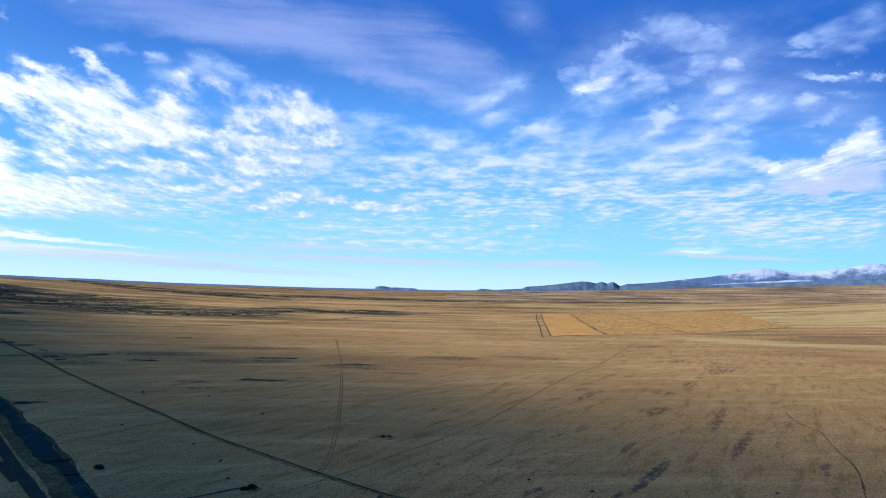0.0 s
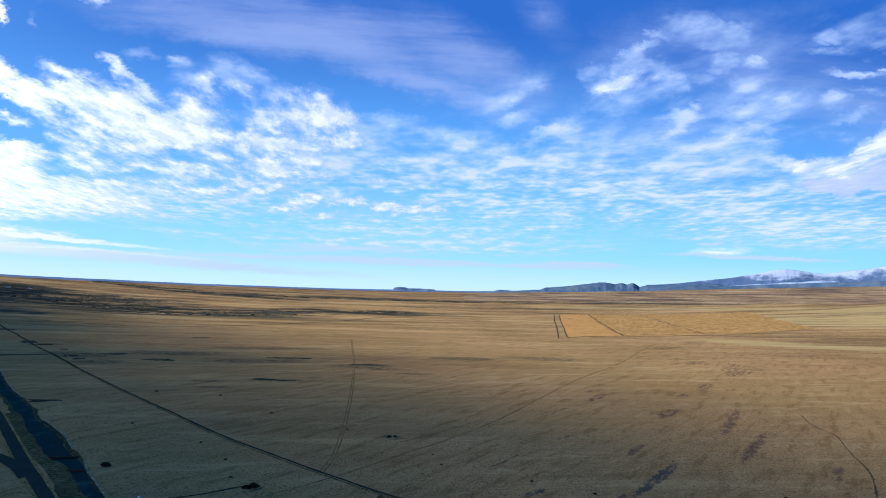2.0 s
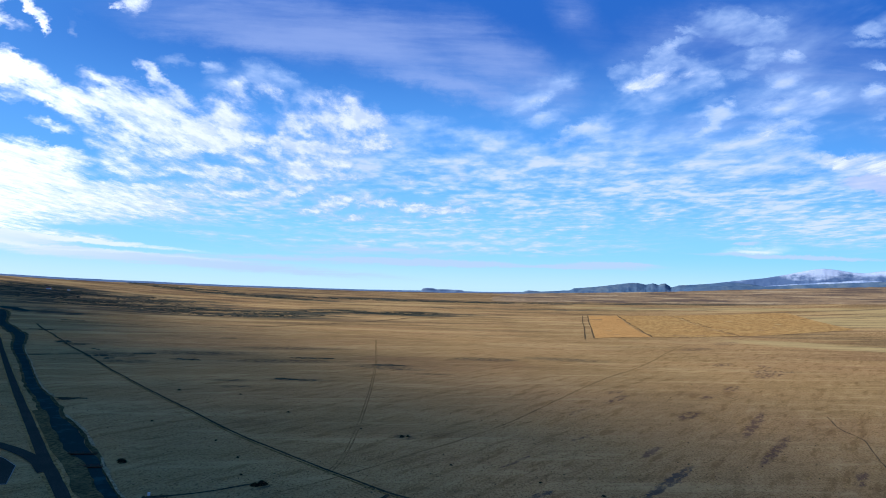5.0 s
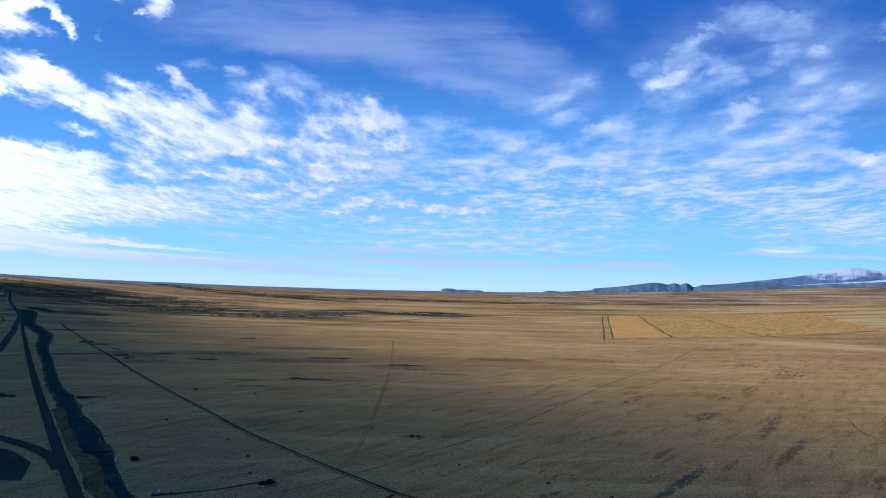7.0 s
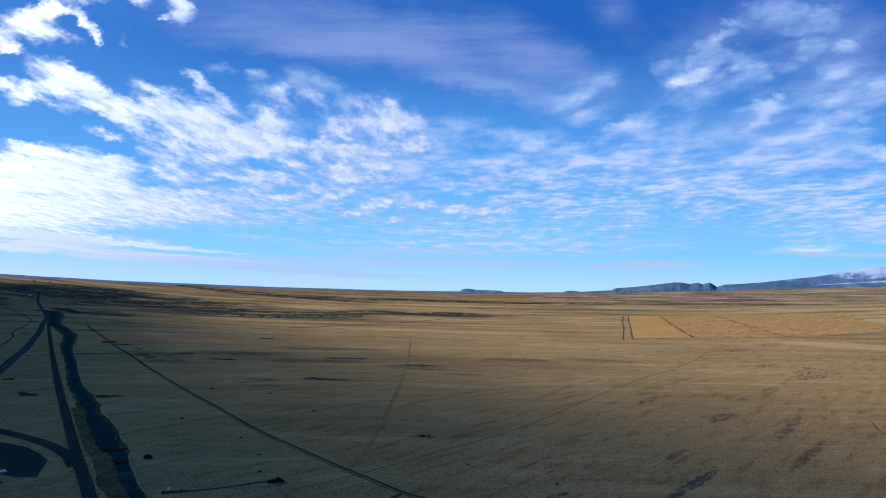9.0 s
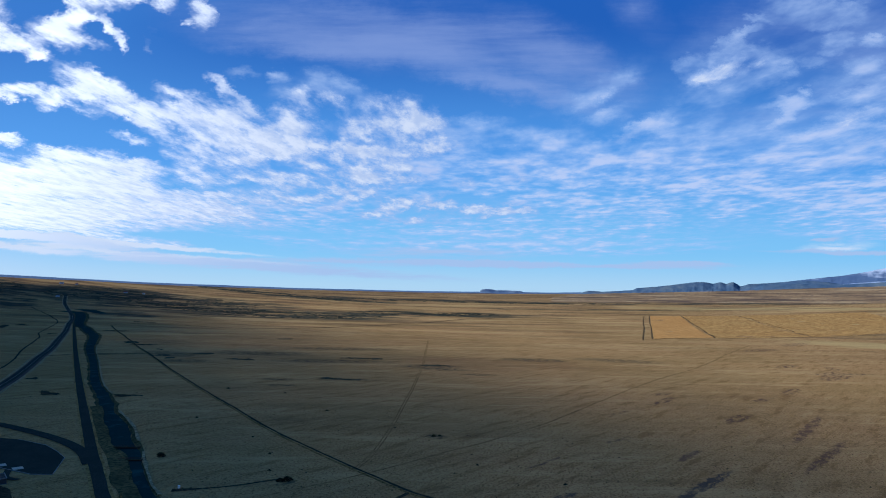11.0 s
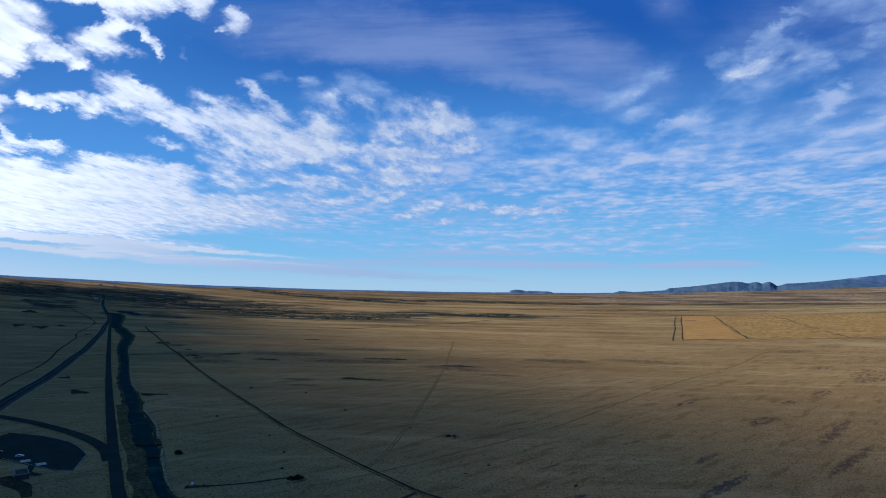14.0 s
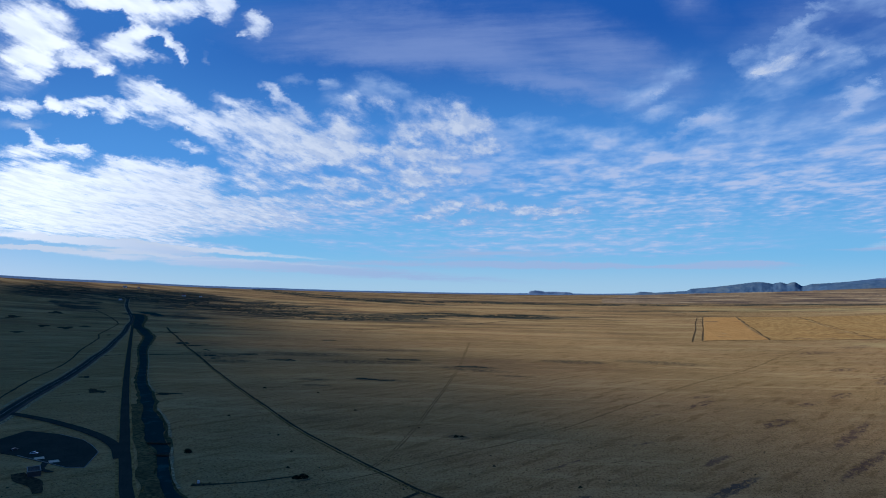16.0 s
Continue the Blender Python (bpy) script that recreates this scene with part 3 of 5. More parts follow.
def moor_material():
    """Pale autumn grassland: straw and olive tones, wind-combed bands, bare soil scars and dark heath."""
    m, g = material("moor_grass")
    at = g.node("ShaderNodeNewGeometry", 0)
    flat_at = g.vec("MULTIPLY", at, (1, 1, 0))
    broad = g.noise(flat_at, 0.0022, 4, 0.6)
    banded = g.noise(g.vec("MULTIPLY", flat_at, (0.35, 1.0, 1.0)), 0.006, 6, 0.62, 0, 0.6)
    tuft = g.noise(g.vec("MULTIPLY", flat_at, (1, 0.75, 1)), 0.22, 5, 0.7)
    fine = g.noise(g.vec("MULTIPLY", flat_at, (1, 0.72, 1)), 0.7, 4, 0.75)
    straw, olive, umber, pale = (0.44, 0.260, 0.105, 1), (0.355, 0.220, 0.085, 1), (0.285, 0.153, 0.068, 1), (0.54, 0.362, 0.152, 1)
    color = g.mix(g.ramp(broad, 0.38, 0.62), olive, straw)
    color = g.mix(g.math("MULTIPLY", g.ramp(banded, 0.50, 0.72), 0.7), color, pale)
    color = g.mix(g.math("MULTIPLY", g.ramp(banded, 0.46, 0.30), 0.7), color, umber)
    color = g.mix(g.math("MULTIPLY", g.ramp(tuft, 0.52, 0.30), 0.55), color, umber)
    color = g.mix(g.math("MULTIPLY", g.ramp(fine, 0.52, 0.37), 0.6), color, (0.10, 0.062, 0.026, 1))
    color = g.mix(g.math("MULTIPLY", g.ramp(fine, 0.54, 0.68), 0.5), color, pale)
    combed = g.noise(g.node("ShaderNodeMapping", 0, {"vector_type": "TEXTURE"}, Vector=flat_at, Rotation=(0, 0, radians(57)), Scale=(5.0, 1.0, 1.0)), 0.09, 6, 0.68)
    color = g.mix(g.math("MULTIPLY", g.ramp(combed, 0.48, 0.36), 0.5), color, (0.15, 0.08, 0.026, 1))
    color = g.mix(g.math("MULTIPLY", g.ramp(combed, 0.54, 0.68), 0.34), color, pale)
    wisps = g.noise(g.node("ShaderNodeMapping", 0, {"vector_type": "TEXTURE"}, Vector=flat_at, Rotation=(0, 0, radians(8)), Scale=(6.0, 1.0, 1.0)), 0.035, 6, 0.66, 0, 0.4)
    color = g.mix(g.math("MULTIPLY", g.ramp(wisps, 0.54, 0.66), 0.45), color, pale)
    color = g.mix(g.math("MULTIPLY", g.ramp(wisps, 0.46, 0.34), 0.25), color, (0.15, 0.095, 0.04, 1))
    stipple = g.noise(g.vec("MULTIPLY", flat_at, (1, 0.45, 1)), 0.42, 3, 0.6)
    color = g.mix(g.math("MULTIPLY", g.ramp(stipple, 0.59, 0.69), 0.55), color, (0.085, 0.058, 0.026, 1))
    lines = g.noise(g.node("ShaderNodeMapping", 0, {"vector_type": "TEXTURE"}, Vector=flat_at, Rotation=(0, 0, radians(52)), Scale=(3.2, 1.0, 1.0)), 0.018, 5, 0.55)
    rill = g.math("MULTIPLY", g.ramp(g.math("ABSOLUTE", g.math("SUBTRACT", lines, 0.5)), 0.016, 0.0), g.ramp(broad, 0.42, 0.58, 0.05, 0.25))
    color = g.mix(rill, color, (0.10, 0.06, 0.028, 1))
    edge = g.vec("ADD", flat_at, g.vec("MULTIPLY", g.vec("SUBTRACT", g.noise(flat_at, 0.11, 5, 0.7, 1), (0.5, 0.5, 0.5)), (15, 15, 0)))
    far_edge = g.vec("ADD", flat_at, g.vec("MULTIPLY", g.vec("SUBTRACT", g.noise(g.vec("MULTIPLY", flat_at, (0.5, 1, 1)), 0.006, 5, 0.65, 1), (0.5, 0.5, 0.5)), (300, 200, 0)))

    def patches(spots, vector, lo, hi):
        total = 0.0
        for x, y, rx, ry, turn in spots:
            spot = g.node("ShaderNodeMapping", 0, {"vector_type": "TEXTURE"}, Vector=vector, Location=(x, y, 0), Rotation=(0, 0, radians(turn)), Scale=(rx, ry, 1))
            total = g.math("ADD", total, g.node("ShaderNodeTexGradient", 1, {"gradient_type": "SPHERICAL"}, Vector=spot))
        return g.ramp(total, lo, hi)

    rough_soil = g.noise(g.node("ShaderNodeMapping", 0, {"vector_type": "TEXTURE"}, Vector=flat_at, Rotation=(0, 0, radians(57)), Scale=(2.6, 1.0, 1.0)), 0.22, 6, 0.7)
    torn = g.vec("ADD", flat_at, g.vec("MULTIPLY", g.vec("SUBTRACT", g.noise(flat_at, 0.16, 5, 0.7, 1), (0.5, 0.5, 0.5)), (11, 11, 0)))
    wet = patches([(104, 361, 54, 4.6, 54), (28, 329, 13, 4, 48), (70, 322, 14, 3, 50)], torn, 0.1, 0.4)
    scars = patches([(203, 446, 78, 5.0, 56), (228, 535, 84, 5.5, 60), (19, 391, 30, 1.8, 58), (112, 427, 24, 5, 57), (220, 380, 26, 4, 54)], torn, 0.1, 0.42)
    worn = patches([(462, 1026, 36, 12, -98), (414, 901, 63, 14, 43), (419, 926, 90, 18, -115), (440, 950, 70, 14, 15), (184, 563, 40, 9, 53), (148, 685, 24, 8, 50), (241, 668, 26, 9, 50), (406, 1043, 50, 16, 50),
                    (615, 1550, 105, 30, 53), (465, 1325, 75, 30, 42), (138, 634, 47, 8, 59), (88, 564, 30, 5, 56), (296, 744, 50, 10, 60), (74, 464, 22, 5, 52)], edge, 0.1, 0.5)
    # sunlit stretches of far grass, painted in as a paler yellow
    sunlit_grass = patches([(1500, 2500, 900, 420, -25), (2300, 2700, 900, 500, -35), (900, 1500, 420, 150, -30), (1150, 3350, 900, 160, -15)], far_edge, 0.05, 0.5)
    color = g.mix(g.math("MULTIPLY", sunlit_grass, 0.55), color, (0.56, 0.42, 0.17, 1))
    color = g.mix(g.math("MULTIPLY", scars, g.ramp(rough_soil, 0.38, 0.56, 0.05, 0.68)), color, (0.085, 0.05, 0.045, 1))
    color = g.mix(g.math("MULTIPLY", worn, g.ramp(rough_soil, 0.44, 0.58, 0.0, 0.8)), color, (0.10, 0.06, 0.045, 1))
    color = g.mix(g.math("MULTIPLY", wet, g.ramp(rough_soil, 0.36, 0.54, 0.12, 0.85)), color, (0.06, 0.055, 0.05, 1))
    # dark hollows; the first two spots paint in dark shadows
    hollows_and_shadows = patches([(-56, 449, 16, 10, 0), (23, 1010, 60, 30, 0), (-137, 870, 70, 22, 0), (-115, 325, 10, 7, 20), (-280, 900, 150, 40, 5), (-430, 980, 130, 50, 10), (150, 1040, 110, 40, -5), (-560, 930, 110, 45, -20), (-480, 850, 60, 30, 0), (-330, 1100, 160, 50, 0), (-206, 714, 60, 16, 0), (-277, 698, 40, 14, 0), (-122, 887, 60, 22, 0), (10, 1000, 70, 30, 0), (-104, 848, 60, 20, 0), (-57, 804, 40, 14, 0), (-256, 654, 30, 12, 0)], edge, 0.1, 0.7)
    color = g.mix(g.math("MULTIPLY", hollows_and_shadows, g.ramp(rough_soil, 0.42, 0.58, 0.1, 0.85)), color, (0.055, 0.05, 0.035, 1))
    bands = g.noise(g.vec("MULTIPLY", flat_at, (0.15, 1, 1)), 0.009, 6, 0.68)
    distance_out = g.ramp(g.vec("LENGTH", flat_at, (0, 0, 0), 1), 1000, 2600, 0.15, 1.0)
    color = g.mix(g.math("MULTIPLY", g.math("MULTIPLY", g.ramp(bands, 0.50, 0.38), distance_out), 0.6), color, (0.085, 0.06, 0.042, 1))
    color = g.mix(g.math("MULTIPLY", g.math("MULTIPLY", g.ramp(bands, 0.53, 0.61), distance_out), 0.6), color, pale)
    outer = g.math("MULTIPLY", g.ramp(g.vec("LENGTH", flat_at, (0, 0, 0), 1), 3300, 4500), g.ramp(bands, 0.36, 0.56, 0.75, 0.25))
    color = g.mix(outer, color, (0.11, 0.07, 0.045, 1))
    heath = patches([(-1750, 2900, 800, 520, -20), (-1000, 2430, 680, 360, -10), (-450, 2720, 560, 240, 5), (-2350, 3150, 700, 450, -40), (-2900, 3000, 650, 260, -45), (-1600, 3900, 1200, 150, -22),
                     (-1500, 2600, 700, 200, -12), (-2200, 2400, 420, 120, -42), (-300, 3900, 1500, 140, -4), (1300, 3700, 900, 110, -14), (300, 3300, 700, 70, 0), (1500, 4200, 1100, 120, -20), (-1500, 2100, 300, 90, -30)], far_edge, 0.02, 0.26)
    speck = g.noise(g.vec("MULTIPLY", flat_at, (0.3, 1, 1)), 0.012, 7, 0.72)
    color = g.mix(g.math("MULTIPLY", heath, g.ramp(speck, 0.40, 0.56, 0.05, 0.92)), color, (0.042, 0.050, 0.040, 1))
    height = g.math("ADD", tuft, g.math("MULTIPLY", fine, 0.4))
    finish(g, color, 0.95, height, 0.8, 0.9, 0.0, 0.0)
    return m


MOOR = moor_material()
FIELD = earth("stubble_field", (0.40, 0.205, 0.066), (0.54, 0.287, 0.09), (0.59, 0.325, 0.105), 0.12, 0.006)
FIELD_DARK = earth("grazed_field", (0.27, 0.15, 0.052), (0.50, 0.28, 0.09), (0.55, 0.33, 0.11), 0.07, 0.006)
DITCH = earth("ditch_soil", (0.03, 0.03, 0.02), (0.06, 0.05, 0.03), (0.09, 0.07, 0.04), 0.5, 0.02)
BANK = earth("grassy_bank", (0.08, 0.06, 0.022), (0.18, 0.13, 0.045), (0.28, 0.19, 0.07), 0.6, 0.03)
SAND = earth("pale_bank", (0.16, 0.12, 0.06), (0.36, 0.28, 0.15), (0.48, 0.37, 0.20), 0.5, 0.03)
SOIL = earth("wheel_worn_soil", (0.07, 0.05, 0.028), (0.14, 0.09, 0.045), (0.20, 0.13, 0.06), 0.4, 0.02)
TRAIL = earth("old_trail", (0.15, 0.09, 0.035), (0.23, 0.14, 0.055), (0.32, 0.20, 0.08), 0.3, 0.02)
GRAVEL = earth("road_gravel", (0.05, 0.045, 0.04), (0.10, 0.085, 0.07), (0.15, 0.12, 0.09), 1.5, 0.05)
ASPHALT = earth("asphalt", (0.026, 0.034, 0.028), (0.038, 0.048, 0.038), (0.055, 0.062, 0.048), 2.0, 0.05, 0.85, 0.2, 0.03)
TUFT = earth("dry_tussock", (0.19, 0.115, 0.04), (0.36, 0.22, 0.075), (0.48, 0.30, 0.11), 0.35, 0.02)
HEATHER = earth("dark_heather", (0.03, 0.038, 0.028), (0.06, 0.066, 0.045), (0.11, 0.095, 0.055), 0.05, 0.01)
LEAF = earth("willow_scrub", (0.018, 0.02, 0.012), (0.035, 0.036, 0.02), (0.055, 0.05, 0.03), 0.8, 0.1)
# distance haze is painted into these two rock colours as blue
HAZY_ROCK = earth("hazy_basalt_slope", (0.070, 0.125, 0.20), (0.10, 0.165, 0.25), (0.155, 0.205, 0.24), 0.012, 0.005, 1.0, 0.25, 3.0)
HAZY_CLIFF = earth("hazy_sea_cliff", (0.12, 0.18, 0.27), (0.19, 0.26, 0.36), (0.26, 0.33, 0.40), 0.012, 0.005, 1.0, 0.2, 2.0)
CONCRETE = plain("weathered_concrete", (0.26, 0.24, 0.20), 0.9)
PAVING = plain("pale_paving", (0.50, 0.42, 0.30), 0.9)
WHITE = plain("white_paint", (0.78, 0.78, 0.76), 0.5)
DARK_WALL = plain("dark_timber", (0.06, 0.055, 0.05), 0.8)
RUST = plain("rusty_steel", (0.10, 0.035, 0.02), 0.8)
CAR_WHITE = plain("white_car_paint", (0.75, 0.76, 0.77), 0.25, 0.0, 0.03)
CAR_DARK = plain("dark_car_paint", (0.03, 0.035, 0.045), 0.25, 0.0, 0.03)
GLASS_DARK = plain("tinted_glass", (0.02, 0.025, 0.03), 0.08, 0.0, 0.02)
RUBBER = plain("tyre_rubber", (0.02, 0.02, 0.02), 0.85)
METAL = plain("wheel_metal", (0.5, 0.5, 0.52), 0.35, 0.9)
ROOF_RED = plain("red_iron_roof", (0.22, 0.05, 0.035), 0.6)
ROOF_GREY = plain("grey_iron_roof", (0.25, 0.26, 0.27), 0.5)


def water_material(name, color, rough):
    m, g = material(name)
    at = g.node("ShaderNodeNewGeometry", 0)
    n = g.noise(g.vec("MULTIPLY", at, (1, 1, 0)), 0.35, 4, 0.6)
    shoals = g.noise(g.vec("MULTIPLY", at, (1, 1, 0)), 0.06, 6, 0.68)
    tone = g.mix(n, (*color, 1), (*[v * 1.5 for v in color], 1))
    tone = g.mix(g.ramp(shoals, 0.50, 0.66), tone, (*[v * 2.3 for v in color], 1))
    finish(g, tone, rough, n, 0.3, 0.2, 0.0, 0.0)
    return m


WATER = water_material("dark_stream_water", (0.012, 0.031, 0.029), 0.5)
SEA = water_material("sea_and_haze", (0.09, 0.14, 0.22), 0.8)


def snow_material():
    m, g = material("hazy_snowy_basalt")
    at = g.node("ShaderNodeNewGeometry", 0)
    z = g.node("ShaderNodeSeparateXYZ", 2, Vector=at)
    n = g.noise(at, 0.008, 6, 0.65)
    fine = g.noise(at, 0.03, 4, 0.65)
    # distance haze in the colour: blued rock, and snow dulled towards blue
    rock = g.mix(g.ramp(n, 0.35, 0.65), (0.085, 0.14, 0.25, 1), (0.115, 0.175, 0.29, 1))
    tongue = g.noise(g.vec("MULTIPLY", at, (0.6, 0.6, 1.6)), 0.011, 5, 0.6)
    drift = g.math("ADD", g.math("MULTIPLY", g.math("SUBTRACT", tongue, 0.5), 170), g.math("MULTIPLY", g.math("SUBTRACT", fine, 0.5), 70))
    east = g.ramp(g.node("ShaderNodeSeparateXYZ", 0, Vector=at), 2650, 2950, 0.0, 45.0)
    cover = g.math("MULTIPLY", g.ramp(g.math("SUBTRACT", g.math("ADD", z, drift), east), 262, 322), 0.85)
    finish(g, g.mix(cover, rock, (0.54, 0.63, 0.78, 1)), 0.9, fine, 0.2, 3.0, 0.0, 0.0)
    return m


SNOW = snow_material()
ICE = earth("glacier_ice", (0.22, 0.32, 0.50), (0.44, 0.54, 0.70), (0.50, 0.60, 0.74), 0.02, 0.006, 0.8, 0.2, 2.0)


# ---- helpers for meshes ----
def mesh_object(name, verts, faces, mat, parent=None, label="", smooth=False):
    me = bpy.data.meshes.new(name)
    me.from_pydata(verts, [], faces)
    me.materials.append(mat)
    if smooth:
        me.polygons.foreach_set("use_smooth", [True] * len(me.polygons))
    me.update()
    ob = new(name, me)
    if parent is not None:
        ob.parent = parent
    if label:
        tagged(ob, label)
    return ob


def part(name, bm, mat, parent, label=""):
    me = bpy.data.meshes.new(name)
    bm.to_mesh(me)
    bm.free()
    me.materials.append(mat)
    ob = new(name, me)
    ob.parent = parent
    return tagged(ob, label) if label else ob


def box(bm, x, y, z, sx, sy, sz, bevel=0.0):
    """A box with its base centre at (x, y, z)."""
    made = bmesh.ops.create_cube(bm, size=1, matrix=Matrix.Translation((x, y, z + sz / 2)) @ Matrix.Diagonal((sx, sy, sz, 1)))
    if bevel:
        edges = list({e for v in made["verts"] for e in v.link_edges})
        bmesh.ops.bevel(bm, geom=edges, offset=bevel, segments=2, affect="EDGES")
    return bm


def one_box(*args, **kw):
    return box(bmesh.new(), *args, **kw)


rng = np.random.default_rng(7)
WAVES = [(rng.uniform(0, 2 * math.pi), 2 * math.pi / L, rng.uniform(0, 6.28), a) for L, a in
         ((900, 0.9), (610, 0.8), (430, 0.7), (330, 0.5), (250, 0.4), (190, 0.30), (150, 0.25), (120, 0.2), (95, 0.15), (70, 0.12), (55, 0.10), (42, 0.07))]

STREAM = [(-1690, 2090, 42), (-1560, 2000, 46), (-1230, 1580, 32), (-1120, 1465, 28), (-920, 1232, 26), (-747, 995, 18), (-596, 806, 13), (-461, 632, 13), (-395, 556, 15), (-350, 500, 17),
          (-334, 478, 17), (-287, 427, 19), (-255, 387, 17), (-233, 366, 10), (-209, 334, 9), (-187, 306, 9), (-173, 291, 8), (-160, 279, 11), (-152, 266, 13), (-128, 236, 13), (-95, 205, 12)]


def spline(points, step):
    """Points of any width, run smooth through all of them, about a step apart."""
    p = np.array(points, float)
    p = np.vstack([2 * p[0] - p[1], p, 2 * p[-1] - p[-2]])
    out = []
    for i in range(1, len(p) - 2):
        a, b, c, d = p[i - 1:i + 3]
        n = max(2, int(np.hypot(*(c - b)[:2]) / step))
        s = np.linspace(0, 1, n, endpoint=False)[:, None]
        out.append(0.5 * (2 * b + (c - a) * s + (2 * a - 5 * b + 4 * c - d) * s ** 2 + (3 * b - a - 3 * c + d) * s ** 3))
    return np.vstack([*out, p[-2:-1]])


STREAM_LINE = spline(STREAM, 9)


def rim_height(az):
    """The height to which the plain has risen, 4.9 km out in a direction."""
    a = np.clip(np.degrees(az), -58, 48)
    return 100 + 4900 * np.tan(np.radians(0.3 + ((a + 9) / 50) ** 2 * 1.35))


def wander(x, y, length, seed):
    """A smooth uneven value from -1 to 1."""
    k = 2 * math.pi / length
    return (np.sin(k * x + 1.7 * np.sin(k * 0.7 * y + seed)) + np.sin(k * 1.13 * y + 1.9 * np.sin(k * 0.6 * x + 2 * seed))) / 2


def ground_z(x, y):
    x, y = np.asarray(x, float), np.asarray(y, float)
    r, az = np.hypot(x, y), np.arctan2(x, y)
    s = np.clip((r - 1500) / 3400, 0, 1.02)
    z = rim_height(az) * s * s
    swell = sum(a * np.sin(k * (x * math.cos(t) + y * math.sin(t)) + ph) for t, k, ph, a in WAVES)
    z = z + swell * np.clip(0.35 + r / 1200, 0, 1.6) * 0.55 - 0.2
    return z


def carve(x, y):
    """How deep the stream's bed lies below the plain."""
    d = np.full(np.shape(x), 9.0)
    for a in range(0, len(STREAM_LINE), 1):
        px, py, w = STREAM_LINE[a]
        d = np.minimum(d, np.hypot(x - px, y - py) / (w / 2 + 7))
    depth = np.clip(1.05 - d, 0, 0.45) / 0.45
    return depth * depth * (3 - 2 * depth) * 0.9 * np.clip((1300 - np.hypot(x, y)) / 300, 0, 1)


# ---- the ground ----
def ground():
    az = np.concatenate([np.arange(-54, 46, 0.26), np.arange(46, 306, 4.0)])
    az = np.radians(az)
    r = np.concatenate([[0.0], np.geomspace(25, 230, 14), np.geomspace(236, 4955, 330)])
    A, Rr = np.meshgrid(az, r, indexing="ij")
    x, y = Rr * np.sin(A), Rr * np.cos(A)
    z = ground_z(x, y)
    near = (x < -60) & (Rr < 1500)
    z[near] -= carve(x[near], y[near])
    n, m = A.shape
    verts = np.stack([x, y, z], -1).reshape(-1, 3)
    i, j = np.meshgrid(np.arange(n), np.arange(m - 1), indexing="ij")
    k = (i + 1) % n
    quads = np.stack([i * m + j, i * m + j + 1, k * m + j + 1, k * m + j], -1).reshape(-1, 4)
    ob = mesh_object("ground", verts.tolist(), quads.tolist(), MOOR, smooth=True)
    return tagged(ob, "wide pale brown autumn grassland plain with bare scars", "ground", kind="structure")


ground()


def ribbon(name, points, profile, mat, lift=0.2, step=6.0, ragged=0.0, seed=1.0, parent=None, level=None):
    """A strip that follows a line over the ground. profile: (offset as a share of the half width, height) from one side to the other.
    points: x, y, width."""
    line = spline(points, step)
    tangent = np.gradient(line[:, :2], axis=0)
    tangent /= np.linalg.norm(tangent, axis=1)[:, None] + 1e-9
    side = np.stack([tangent[:, 1], -tangent[:, 0]], -1)
    n, m = len(line), len(profile)
    rag = np.stack([wander(line[:, 0], line[:, 1], 31 + step * 2, seed), wander(line[:, 0], line[:, 1], 47 + step * 2, seed + 3)], -1) * ragged
    rows = []
    for j, (off, h) in enumerate(profile):
        wide = 1 + (rag[:, 0] if off < 0 else rag[:, 1])
        xy = line[:, :2] + side * (off * line[:, 2] / 2 * wide)[:, None]
        z = h + (ground_z(xy[:, 0], xy[:, 1]) + lift if level is None else level(xy[:, 0], xy[:, 1]))
        rows.append(np.column_stack([xy, z]))
    verts = np.stack(rows, 1).reshape(-1, 3)
    i, j = np.meshgrid(np.arange(n - 1), np.arange(m - 1), indexing="ij")
    faces = np.stack([i * m + j, i * m + j + 1, (i + 1) * m + j + 1, (i + 1) * m + j], -1).reshape(-1, 4)[:, ::-1]
    return mesh_object(name, verts.tolist(), faces.tolist(), mat, parent, smooth=True)


def wide(points, w):
    return [(x, y, w) for x, y in points]


FLAT = [(-1, 0), (0, 0.03), (1, 0)]

# the stream in its bed, with pale banks
def water_level(x, y):
    deep = np.clip((1300 - np.hypot(x, y)) / 300, 0, 1)
    return ground_z(x, y) + 0.25 - 0.85 * deep


tagged(ribbon("stream_water", [(x, y, w * 0.78) for x, y, w in STREAM], [(-1, 0), (-0.5, 0), (0, 0), (0.5, 0), (1, 0)], WATER, step=5, ragged=0.17, seed=2.0, level=water_level),
       "dark still water of a winding stream", "stream", kind="structure")


def shore_level(x, y):
    return ground_z(x, y) - carve(x, y) + 0.3


SEDGE = earth("wet_sedge", (0.03, 0.036, 0.02), (0.065, 0.068, 0.034), (0.15, 0.125, 0.055), 0.35, 0.05)
for inner, outer, seed in ((-0.7, -1.12, 11.0), (0.7, 1.1, 14.0)):
    shore = sorted(((inner, 0.0), ((inner + outer) / 2, 0.15), (outer, -0.05)))
    tagged(ribbon("stream_margin", STREAM, shore, SEDGE, step=5, ragged=0.14, seed=seed, level=shore_level), "dark wet sedge along the edge of the stream", "bank", kind="structure")


def beside(points, share):
    """The line that runs beside another, so many half widths to its right."""
    p = np.array(points, float)
    t = np.gradient(p[:, :2], axis=0)
    t /= np.linalg.norm(t, axis=1)[:, None]
    return p[:, :2] + np.stack([-t[:, 1], t[:, 0]], -1) * (share * p[:, 2] / 2)[:, None]


